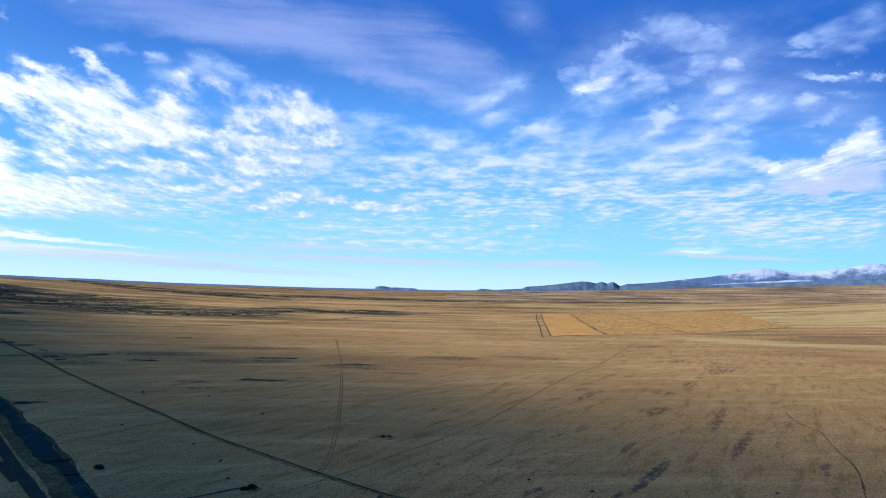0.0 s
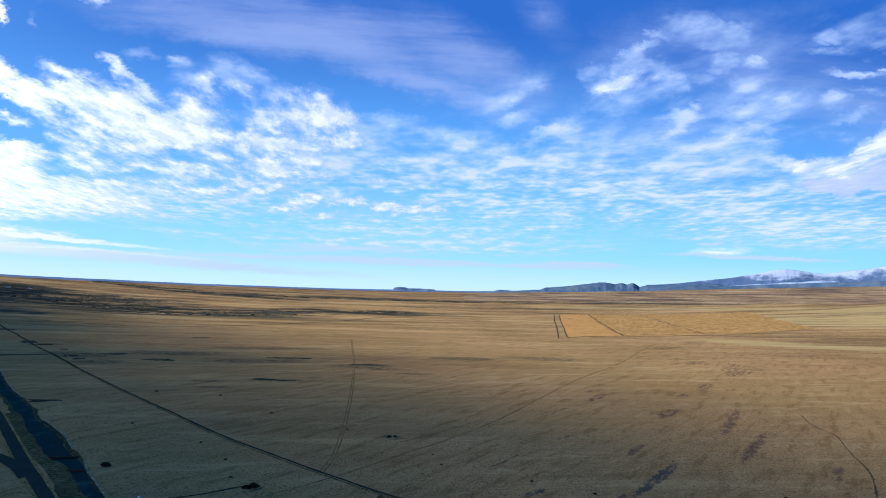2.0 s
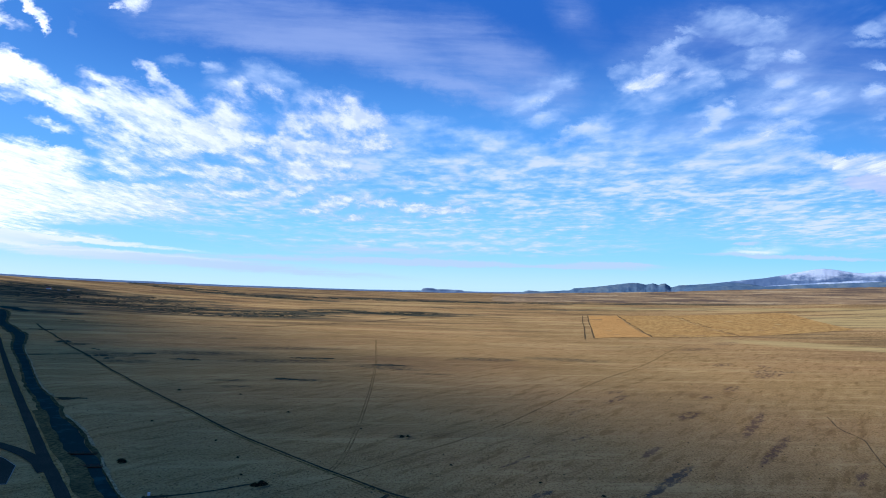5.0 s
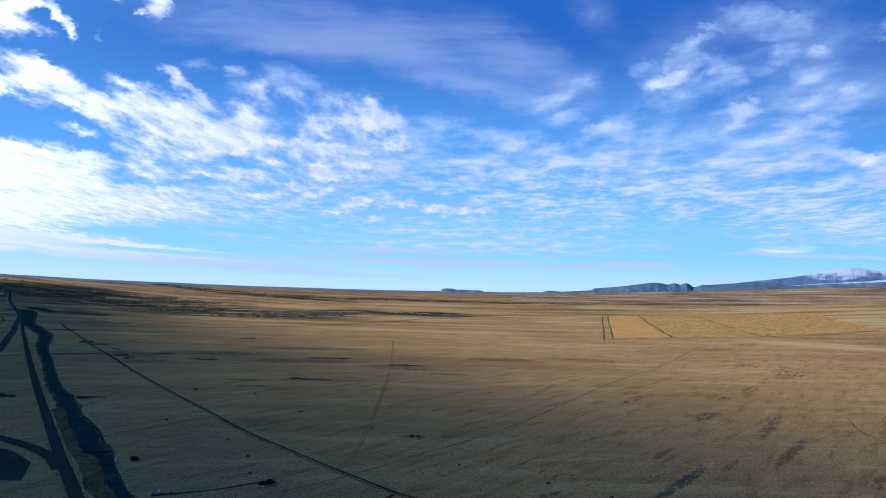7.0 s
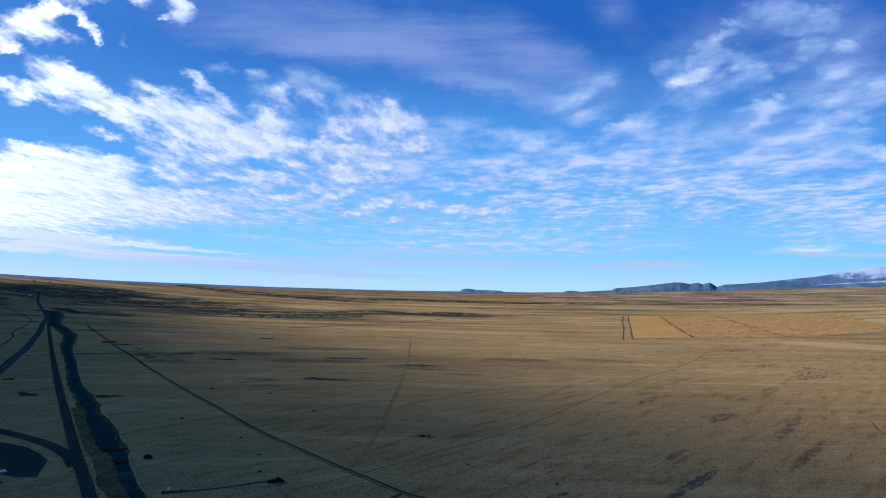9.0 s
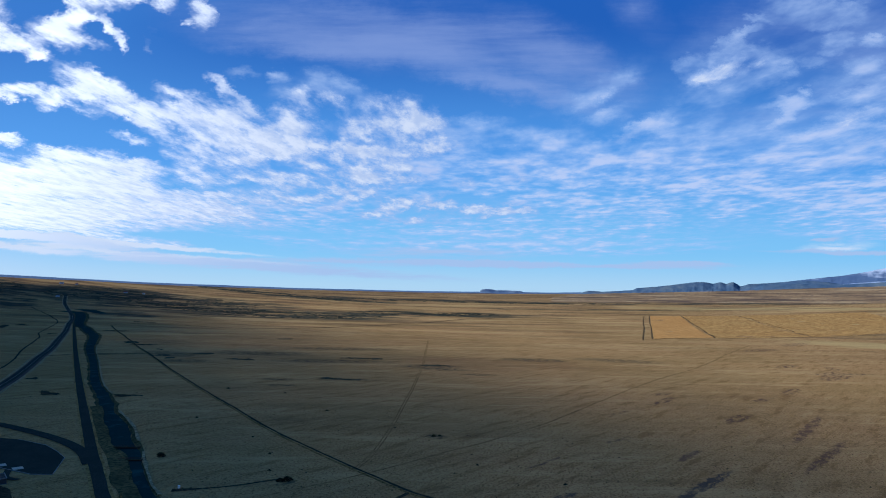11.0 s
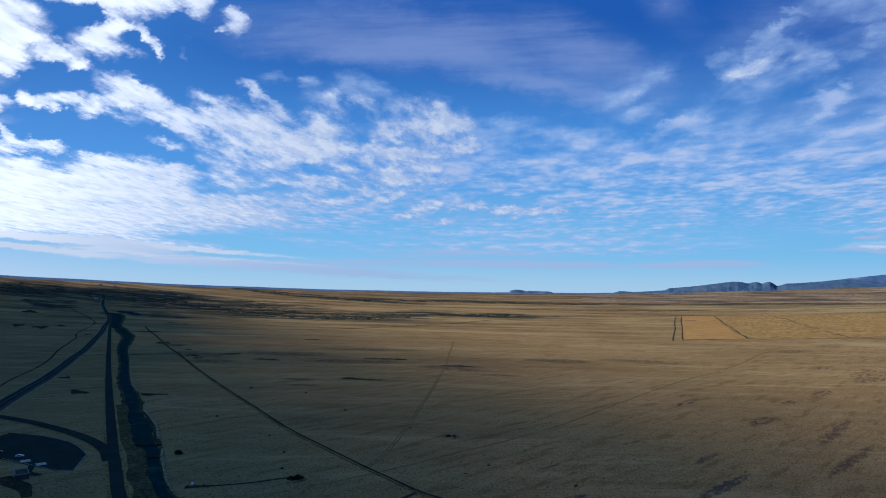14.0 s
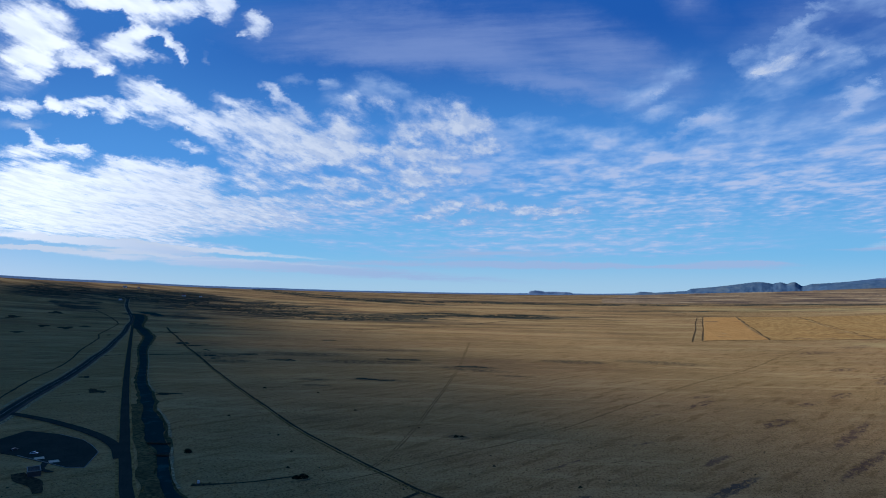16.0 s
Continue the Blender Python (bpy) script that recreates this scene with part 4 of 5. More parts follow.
for lo, hi in ((4, 9), (10, 13), (13, 17)):
    edge_line = [(x, y, 1.9) for x, y in beside(STREAM, 1.08)[lo:hi]]
    tagged(ribbon("pale_bank", edge_line, [(-1, -0.1), (0, 0.25), (1, -0.1)], SAND, lift=0.1, step=3, ragged=0.6, seed=lo), "pale grassy bank along the dark stream", "bank", kind="structure")
tagged(ribbon("stream_arm", [(-1700, 2180, 40), (-1580, 2110, 46), (-1490, 2030, 20)], FLAT, WATER, lift=0.5, step=20, ragged=0.3), "dark backwater beside the stream", "stream", kind="structure")

DAMP = earth("damp_verge", (0.05, 0.05, 0.025), (0.10, 0.085, 0.04), (0.19, 0.145, 0.06), 0.4, 0.04)
tagged(ribbon("damp_strip", [(-358, 497, 10), (-300, 425, 9), (-262, 380, 8), (-231, 347, 9), (-204, 313, 10), (-182, 287, 10), (-155, 250, 14), (-120, 208, 16)], [(-1, 0), (-0.4, 0.2), (0.3, 0.15), (1, 0)], DAMP, lift=0.12, step=4, ragged=0.3, seed=12.0),
       "dark damp strip of sedge between road and stream", "verge", kind="structure")

# roads
MAIN = [(-2306, 2840), (-1958, 2414), (-1494, 1882), (-1239, 1552), (-990, 1225), (-800, 970), (-682, 802), (-572, 648), (-507, 549), (-469, 491), (-419, 418), (-368, 335), (-300, 222), (-235, 120)]
tagged(ribbon("road_bank", wide(MAIN, 13), [(-1, 0), (-0.6, 0.7), (0.6, 0.7), (1, 0)], GRAVEL, lift=0.1, step=12), "brown gravel embankment of a country road", "road", kind="structure")
tagged(ribbon("road", wide(MAIN, 8.0), FLAT, ASPHALT, lift=0.9, step=12), "dark asphalt country road across the plain", "road", kind="structure")
# a pale strip stands in for light reflected off the asphalt
tagged(ribbon("road_sheen", wide(MAIN, 0.35), FLAT, CONCRETE, lift=0.94, step=12), "pale strip for light reflected along the middle of the road", "road marking", kind="structure")
for offset in (-1, 1):
    tagged(ribbon("road_verge", [(x + offset * 7.0, y + offset * 5.2, 3.0) for x, y in MAIN], FLAT, SAND, lift=0.2, step=12, ragged=0.5, seed=offset + 3.0), "pale worn grass verge beside the road", "verge", kind="structure")
OLD = [(-1258, 1595), (-967, 1233), (-721, 928), (-494, 648), (-366, 492), (-265, 370), (-229, 327), (-197, 289), (-175, 264), (-140, 222), (-100, 175)]
tagged(ribbon("side_road", wide(OLD, 6.6), FLAT, ASPHALT, lift=0.35, step=8, ragged=0.06), "straight dark narrow side road beside the stream", "road", kind="structure")
for offset in (-1, 1):
    tagged(ribbon("side_road_verge", [(x + offset * 3.0, y + offset * 2.6, 1.7) for x, y in OLD], FLAT, TUFT, lift=0.2, step=6, ragged=0.25, seed=offset + 7.0), "thin pale grass verge beside the narrow road", "verge", kind="structure")
LOT_ROAD = [(-440, 428), (-412, 426), (-376, 417), (-342, 404), (-314, 392), (-286, 377), (-262, 359), (-240, 336)]
tagged(ribbon("access_road", wide(LOT_ROAD, 7.5), FLAT, ASPHALT, lift=0.42, step=4), "curved dark access road to the car park", "road", kind="structure")


# ---- trodden lines, ditches and fields ----
FENCE = [(-1124, 1565), (-930, 1333), (-724, 1082), (-388, 682), (-215, 482), (-127, 392), (-70, 339), (-50, 321), (-34, 311), (10, 285)]
tagged(ribbon("ditch_bank", wide(FENCE, 1.5), [(-1, 0), (-0.3, 0.4), (0.3, 0.4), (1, 0)], BANK, lift=0.0, step=5, ragged=0.3), "low grassy bank thrown up beside a ditch", "bank", kind="structure")
tagged(ribbon("ditch", [(x + 1.7, y + 1.7, 1.5 + y / 700) for x, y in FENCE], FLAT, DITCH, lift=0.12, step=5, ragged=0.35, seed=4), "narrow dark drainage ditch across the grassland", "ditch", kind="structure")
BRANCH = [(-50, 321), (-53, 312), (-60, 303), (-78, 292)]
tagged(ribbon("ditch_branch", wide(BRANCH, 2.6), FLAT, DITCH, lift=0.12, step=4, ragged=0.4, seed=5), "short dark branch of the drainage ditch", "ditch", kind="structure")
tagged(ribbon("pond_ditch", [(-168, 302, 4.5), (-152, 308, 2.4), (-137, 317, 2.2), (-122, 331, 2.6)], FLAT, DITCH, lift=0.12, step=4, ragged=0.4, seed=6), "dark overgrown ditch leading to a pool", "ditch", kind="structure")
TRACK = [(-213, 1369), (-166, 1054), (-142, 890), (-113, 660), (-97, 514), (-88, 407), (-88, 362), (-90, 352)]
for shift in (-1.1, 1.1):
    tagged(ribbon("wheel_rut", [(x + shift, y, 0.7 + y / 1800) for x, y in TRACK], FLAT, TRAIL, lift=0.10, step=6, ragged=0.45, seed=shift), "bare soil wheel rut through dry grass", "track", kind="structure")
DIAG = [(-120, 300), (-82, 348), (-66, 370), (-47, 400), (-7, 459), (51, 564), (158, 794), (257, 983), (493, 1477)]
tagged(ribbon("old_trail", [(x, y, 1.0 + y / 700) for x, y in DIAG], FLAT, TRAIL, lift=0.10, step=7, ragged=0.5, seed=8), "faint grassed-over trail", "track", kind="structure")
ROAD_TRACK = [(-470, 455), (-498, 490), (-576, 597), (-694, 771), (-828, 942), (-988, 1159), (-1129, 1325), (-1355, 1651), (-1689, 1984), (-1902, 2168)]
tagged(ribbon("roadside_ditch", [(x, y, 1.6 + y / 900) for x, y in ROAD_TRACK], FLAT, DITCH, lift=0.15, step=10, ragged=0.45, seed=9), "dark ditch running along the road", "ditch", kind="structure")
tagged(ribbon("cross_ditch", [(-716, 850, 5), (-695, 880, 5), (-683, 898, 5)], FLAT, DITCH, lift=0.2, step=6, ragged=0.3, seed=3), "dark cross ditch by the side road", "ditch", kind="structure")
tagged(ribbon("far_ditch", [(-1136, 1667, 6), (-966, 1636, 6), (-801, 1601, 6), (-671, 1639, 6), (-555, 1743, 7), (-450, 1995, 8), (-264, 2307, 9), (-64, 2649, 10)], FLAT, DITCH, lift=0.5, step=20, ragged=0.4, seed=7), "long dark ditch winding over the far plain", "ditch", kind="structure")


RILL = [(312, 580), (293, 527), (287, 488), (268, 446), (254, 414), (244, 389), (229, 362), (208, 330), (180, 290)]
tagged(ribbon("dry_rill", [(x, y, 1.0) for x, y in RILL], FLAT, SOIL, lift=0.10, step=4, ragged=0.7, seed=2.5), "narrow winding dry rill in bare soil", "ditch", kind="structure")


def parcel(name, corners, mat, label, lift=0.5, n=14):
    """A field between four corners, laid over the ground."""
    a, b, c, d = [np.array(p, float) for p in corners]
    verts, faces = [], []
    for i in range(n + 1):
        for j in range(n + 1):
            s, t = i / n, j / n
            p = (a * (1 - s) + d * s) * (1 - t) + (b * (1 - s) + c * s) * t
            verts.append((p[0], p[1], float(ground_z(p[0], p[1])) + lift))
    for i in range(n):
        for j in range(n):
            k = i * (n + 1) + j
            faces.append((k, k + n + 1, k + n + 2, k + 1))
    return tagged(mesh_object(name, verts, faces, mat, smooth=True), label, "field", kind="structure")


parcel("field_near", [(316, 1627), (534, 2870), (664, 2885), (478, 1699)], FIELD, "smooth ochre stubble field with straight edges")
parcel("field_middle", [(486, 1702), (674, 2888), (912, 2920), (760, 1817)], FIELD_DARK, "ochre grazed field between ditches")
parcel("field_far", [(770, 1820), (922, 2922), (1500, 3040), (1290, 2170)], FIELD_DARK, "uneven ochre field fading into the moor", lift=0.45)
for line, w in (([(282, 1585), (325, 1826), (377, 2115), (431, 2445), (503, 2841)], 2.6), ([(311, 1623), (354, 1863), (405, 2145), (458, 2465), (530, 2865)], 2.6),
                ([(482, 1699), (523, 1929), (569, 2198), (613, 2507), (668, 2886)], 5), ([(765, 1817), (804, 2027), (842, 2271), (879, 2563), (917, 2920)], 3),
                ([(290, 1596), (482, 1697), (765, 1813), (1000, 1950), (1280, 2160)], 1.8)):
    tagged(ribbon("field_ditch", wide(line, w), FLAT, SOIL, lift=0.8, step=25, ragged=0.35, seed=w), "dark boundary ditch between ochre fields", "ditch", kind="structure")


# ---- dark boggy hollows ----
def bog(x, y, rx, ry, turn, mat, label, name="bog_hollow"):
    """An uneven wet hollow with a dark, slightly sunk bed."""
    verts, faces, n = [], [], 28
    for ring, share in enumerate((0.0, 0.55, 0.85, 1.0)):
        for i in range(n):
            a = 2 * math.pi * i / n
            wob = 1 + 0.28 * math.sin(3 * a + x) + 0.16 * math.sin(5 * a + y) + 0.08 * math.sin(9 * a + x * y)
            px, py = rx * share * wob * math.cos(a), ry * share * wob * math.sin(a)
            c, s = math.cos(radians(turn)), math.sin(radians(turn))
            wx, wy = x + c * px - s * py, y + s * px + c * py
            verts.append((wx, wy, float(ground_z(wx, wy)) + (0.22, 0.22, 0.2, 0.05)[ring]))
    for ring in range(3):
        for i in range(n):
            j = (i + 1) % n
            faces.append((ring * n + i, ring * n + j, (ring + 1) * n + j, (ring + 1) * n + i))
    return tagged(mesh_object(name, verts, faces, mat, smooth=True), label, "hollow", kind="structure")


for x, y, rx, ry, turn in ((-540, 635, 9, 6, -45), (-447, 548, 17, 6, -30), (-370, 555, 13, 7, 10), (-1058, 1275, 16, 9, -40), (-1008, 1428, 34, 14, -20), (-639, 910, 42, 7, 12),
                           (-1892, 1965, 60, 22, -42), (-1818, 1716, 60, 18, -42), (-1436, 1461, 34, 14, -42), (-1343, 1441, 40, 18, -42), (-1333, 1498, 30, 12, -42), (-1324, 1274, 34, 12, -42), (-705, 1085, 22, 10, 0)):
    bog(x, y, rx, ry, turn, DITCH, "dark peaty hollow in the dry grass")


for x, y, rx, ry, turn in ((-318, 446, 7, 2.6, -52), (-291, 411, 6, 2.2, -50), (-209, 321, 2.6, 9, 38), (-186, 290, 2.2, 8, 36)):
    bog(x, y, rx, ry, turn, BANK, "narrow grassy islet along the dark stream", "grass_islet")


# ---- the car park and what stands at it ----
LOT = [(-334, 331), (-352, 353), (-358, 384), (-327, 381), (-298, 371), (-280, 359), (-264, 346), (-245, 314), (-256, 312), (-279, 319), (-304, 326)]


def car_park():
    bm = bmesh.new()
    top = [bm.verts.new((x, y, float(ground_z(-290, 335)) + 0.55)) for x, y in LOT]
    face = bm.faces.new(top)
    made = bmesh.ops.extrude_face_region(bm, geom=[face])
    bmesh.ops.translate(bm, verts=[v for v in made["geom"] if isinstance(v, bmesh.types.BMVert)], vec=(0, 0, -1.2))
    bmesh.ops.recalc_face_normals(bm, faces=bm.faces)
    me = bpy.data.meshes.new("car_park")
    bm.to_mesh(me)
    bm.free()
    me.materials.append(ASPHALT)
    return tagged(new("car_park", me), "dark asphalt car park with cut corners", "car park", kind="structure")


lot = car_park()
LOT_Z = float(ground_z(-290, 335)) + 0.55


def kerb(a, b):
    """A row of kerb stones along one side of the car park, each a stone of its own."""
    a, b = Vector((*a, LOT_Z)), Vector((*b, LOT_Z))
    n = max(1, round((b - a).length / 2.0))
    for i in range(n):
        p, q = a.lerp(b, i / n), a.lerp(b, (i + 1) / n)
        along = (q - p).normalized()
        bm = bmesh.new()
        bmesh.ops.create_cube(bm, size=1, matrix=Matrix.Diagonal(((q - p).length - 0.04, 0.28, 0.4, 1)))
        bmesh.ops.bevel(bm, geom=list(bm.edges), offset=0.03, segments=1, affect="EDGES")
        ob = part("kerb_stone", bm, CONCRETE, lot)
        ob.matrix_basis = Matrix.Translation((p + q) / 2) @ along.to_track_quat("X", "Z").to_matrix().to_4x4()


for i in range(3, len(LOT) - 1):
    kerb(LOT[i], LOT[i + 1])


def paved_bay(x, y, turn):
    """A pale paved bay of four by two slabs."""
    bay = new("paved_bay")
    bay.matrix_basis = pose(x, y, LOT_Z, 0, 0, turn)
    for i in range(3):
        for j in range(2):
            part("slab", one_box(i * 2.0 - 2.0, j * 2.6 - 1.3, 0.004, 1.96, 2.56, 0.08, bevel=0.02), PAVING, bay)
    return tagged(bay, "pale concrete slabs laid beside the car park", "paving", group="paved bays")


paved_bay(-286.5, 324.5, -40)
paved_bay(-272.5, 321, -40)


def car(x, y, turn, paint, label):
    thing = new("car")
    thing.matrix_basis = pose(x, y, LOT_Z + 0.01, 0, 0, turn)
    bm = bmesh.new()
    box(bm, 0, 0, 0.32, 4.4, 1.78, 0.52, bevel=0.14)
    part("body", bm, paint, thing)
    bm = bmesh.new()
    made = bmesh.ops.create_cube(bm, size=1, matrix=Matrix.Translation((-0.25, 0, 1.08)) @ Matrix.Diagonal((2.5, 1.6, 0.56, 1)))
    for v in made["verts"]:
        if v.co.z > 1.1:
            v.co.x = -0.25 + (v.co.x + 0.25) * 0.72
            v.co.y *= 0.84
    bmesh.ops.bevel(bm, geom=list(bm.edges), offset=0.07, segments=2, affect="EDGES")
    part("cabin_glass", bm, GLASS_DARK, thing, "dark tinted windows")
    part("roof", one_box(-0.25, 0, 1.345, 1.75, 1.32, 0.06, bevel=0.02), paint, thing)
    for side in (-1, 1):
        part("headlight", one_box(2.16, side * 0.62, 0.58, 0.1, 0.32, 0.14, bevel=0.03), METAL, thing)
        part("tail_light", one_box(-2.16, side * 0.66, 0.6, 0.1, 0.26, 0.16, bevel=0.03), RUST, thing)
        for end in (-1, 1):
            bm = bmesh.new()
            bmesh.ops.create_cone(bm, cap_ends=True, segments=20, radius1=0.32, radius2=0.32, depth=0.22, matrix=Matrix.Translation((end * 1.35, side * 0.82, 0.32)) @ Matrix.Rotation(radians(90), 4, "X"))
            bmesh.ops.bevel(bm, geom=list(bm.edges), offset=0.03, segments=1, affect="EDGES")
            wheel = part("wheel", bm, RUBBER, thing)
            bm = bmesh.new()
            bmesh.ops.create_cone(bm, cap_ends=True, segments=16, radius1=0.19, radius2=0.15, depth=0.06, matrix=Matrix.Translation((end * 1.35, side * 0.945, 0.32)) @ Matrix.Rotation(radians(-90 * side), 4, "X"))
            part("rim", bm, METAL, wheel)
    return tagged(thing, label, "car", group="parked cars")


car(-297.5, 331.5, 30, CAR_WHITE, "white hatchback parked on the dark car park")
car(-317, 336, 70, CAR_DARK, "dark saloon car parked near the car park's edge")


def shelter(x, y, turn):
    """A small flat-roofed rest-stop building with a pale roof edge."""
    thing = new("rest_stop_building")
    z = float(ground_z(x, y))
    thing.matrix_basis = pose(x, y, z, 0, 0, turn)
    part("plinth", one_box(0, 0, -0.4, 11.4, 6.4, 0.55, bevel=0.03), CONCRETE, thing)
    for sx, sy, w, d in ((0, -2.9, 11, 0.25), (0, 2.9, 11, 0.25), (-5.38, 0, 0.25, 5.5), (5.38, 0, 0.25, 5.5)):
        part("wall", one_box(sx, sy, 0.15, w, d, 2.6), DARK_WALL, thing)
    part("roof", one_box(0, 0, 2.75, 10.7, 5.7, 0.2), GRAVEL, thing, "dark gravelled flat roof")
    for sx, sy, w, d in ((0, -3.0, 11.4, 0.4), (0, 3.0, 11.4, 0.4), (-5.6, 0, 0.4, 5.6), (5.6, 0, 0.4, 5.6)):
        part("roof_edge", one_box(sx, sy, 2.75, w, d, 0.5, bevel=0.03), CONCRETE, thing, "pale metal roof edge")
    door = part("door", one_box(2.0, 3.06, 0.15, 1.0, 0.08, 2.1, bevel=0.01), CONCRETE, thing)
    part("handle", one_box(2.35, 3.13, 1.1, 0.14, 0.06, 0.04), METAL, door)
    for wx in (-3.2, -0.6):
        frame_part = part("window", one_box(wx, 3.06, 1.0, 1.5, 0.08, 1.0, bevel=0.01), WHITE, thing)
        part("pane", one_box(wx, 3.11, 1.08, 1.34, 0.03, 0.84), GLASS_DARK, frame_part)
    return tagged(thing, "dark flat-roofed rest stop building with pale roof edge", "building")


shelter(-261.5, 296.5, -42)
tagged(ribbon("footpath", [(-276, 319, 4), (-271, 312, 3.4), (-265, 305, 3.4), (-255, 302, 3)], FLAT, ASPHALT, lift=0.3, step=2), "short dark path from car park to building", "path", kind="structure")
tagged(ribbon("yard", [(-271, 295, 7), (-259, 288, 9), (-245, 281, 8), (-231, 269, 4)], FLAT, DITCH, lift=0.2, step=3, ragged=0.2), "dark bare yard beside the building", "yard", kind="structure")


def footbridge(x, y, turn, span):
    thing = new("footbridge")
    thing.matrix_basis = pose(x, y, float(ground_z(x, y)) + 0.1, 0, 0, turn)
    for side in (-0.9, 0.9):
        part("beam", one_box(0, side, -0.5, span, 0.3, 0.5, bevel=0.03), RUST, thing)
        part("rail", one_box(0, side * 1.25, 0.95, span, 0.1, 0.1, bevel=0.02), RUST, thing)
        for i in range(5):
            part("rail_post", one_box(-span / 2 + 0.3 + i * (span - 0.6) / 4, side * 1.25, 0.0, 0.12, 0.12, 1.0), RUST, thing)
    for i in range(int(span / 0.5)):
        part("plank", one_box(-span / 2 + 0.25 + i * 0.5, 0, 0.004, 0.46, 2.6, 0.09, bevel=0.01), DITCH, thing)
    return tagged(thing, "low dark timber footbridge with rusty rails over stream", "bridge", group="footbridges")


footbridge(-245, 377, 10, 17)
footbridge(-223, 350, 14, 15)


def gauge_box(x, y):
    thing = new("gauge_box")
    thing.matrix_basis = pose(x, y, float(ground_z(x, y)), 0, 0, 20)
    part("foot", one_box(0, 0, -0.2, 1.3, 1.3, 0.4, bevel=0.03), CONCRETE, thing)
    part("cabinet", one_box(0, 0, 0.2, 1.05, 1.0, 1.25, bevel=0.04), WHITE, thing)
    part("lid", one_box(0, 0, 1.45, 1.2, 1.15, 0.12, bevel=0.03), WHITE, thing)
    door = part("door", one_box(0, -0.52, 0.3, 0.85, 0.04, 1.05, bevel=0.01), WHITE, thing)
    part("handle", one_box(0.32, -0.56, 0.8, 0.05, 0.05, 0.2), METAL, door)
    return tagged(thing, "small white gauge cabinet standing at the stream bank", "cabinet")


gauge_box(-166, 305)


# ---- far farms ----
def farm(x, y, turn, roof, size, label):
    thing = new("farmhouse")
    thing.matrix_basis = pose(x, y, float(ground_z(x, y)), 0, 0, turn)
    w, d, h = 16 * size, 9 * size, 4.5 * size
    part("wall", one_box(0, 0, -1.0, w, d, h + 1.0), WHITE, thing)
    bm = bmesh.new()
    box(bm, 0, 0, h, w * 1.04, d * 1.1, 3.6 * size)
    for v in bm.verts:
        if v.co.z > h + 1:
            v.co.y = 0.0 + v.co.y * 0.03
    top = part("roof", bm, roof, thing)
    part("chimney", one_box(w * 0.25, 0, h + 2.8 * size, 0.9 * size, 0.9 * size, 1.8 * size), CONCRETE, top)
    for i in range(4):
        win = part("window", one_box(-w * 0.36 + i * w * 0.24, -d / 2 - 0.03, h * 0.4, 1.3 * size, 0.08, 1.4 * size), WHITE, thing)
        part("pane", one_box(-w * 0.36 + i * w * 0.24, -d / 2 - 0.08, h * 0.42, 1.1 * size, 0.04, 1.2 * size), GLASS_DARK, win)
    part("door", one_box(w * 0.02, -d / 2 - 0.04, 0, 1.1 * size, 0.1, 2.1 * size), ROOF_RED, thing)
    return tagged(thing, label, "house", group="far farms")


farm(-2262, 2735, 40, ROOF_GREY, 1.0, "white farmhouse with grey roof far on the plain")
farm(-2274, 3263, 20, ROOF_RED, 1.2, "white farmhouse with red roof beside dark heath")
farm(-2180, 3290, 10, ROOF_GREY, 0.8, "small white farm building with grey roof")
farm(-2892, 3518, 30, ROOF_GREY, 1.3, "white farm near the far horizon")
farm(-2820, 3560, 35, ROOF_RED, 1.0, "white red-roofed farm near the far horizon")


# ---- mountains, island and sea ----
def massif(name, profile, r_ridge, r_front, mat, label, category, rough=14.0, seed=3.0, n_depth=16, step=0.06):
    """A range with its skyline at r_ridge, falling in gullied slopes towards the plain. profile: degrees round, degrees up."""
    pa, pe = [p[0] for p in profile], [p[1] for p in profile]
    azs = np.arange(pa[0], pa[-1], step)
    es = np.interp(azs, pa, pe)
    verts, faces = [], []
    shares = np.concatenate([np.linspace(0, 1, n_depth), [1.06, 1.12]])
    for a, e in zip(azs, es):
        az = radians(a)
        for k, s in enumerate(shares):
            r = r_front + (r_ridge - r_front) * s
            x, y = r * math.sin(az), r * math.cos(az)
            base = float(ground_z(x, y)) - 2.0
            peak = 100 + r_ridge * math.tan(radians(e)) + 1.4 * noise.noise((a * 2.2, 0, seed)) + 0.7 * noise.noise((a * 6, 1, seed))
            up_share = min(s, 1.0) ** 1.7 if s <= 1 else 1.0 - (s - 1) * 5
            gully = abs(noise.noise((a * 1.3 + s, s * 2.5, seed))) + 0.5 * abs(noise.noise((a * 3.4 - s, s * 4.0, seed + 5))) + 0.2 * abs(noise.noise((a * 8.0, s * 9.0, seed + 7)))
            bell = math.sin(math.pi * min(s, 1.0))
            verts.append((x, y, base + max(0.0, peak - base) * up_share - rough * gully * bell * max(0.0, min(1.0, (peak - base) / 60))))
    m = len(shares)
    for i in range(len(azs) - 1):
        for j in range(m - 1):
            k = i * m + j
            faces.append((k, k + 1, k + m + 1, k + m))
    ob = mesh_object(name, verts, [f[::-1] for f in faces], mat, smooth=True)
    return tagged(ob, label, category)


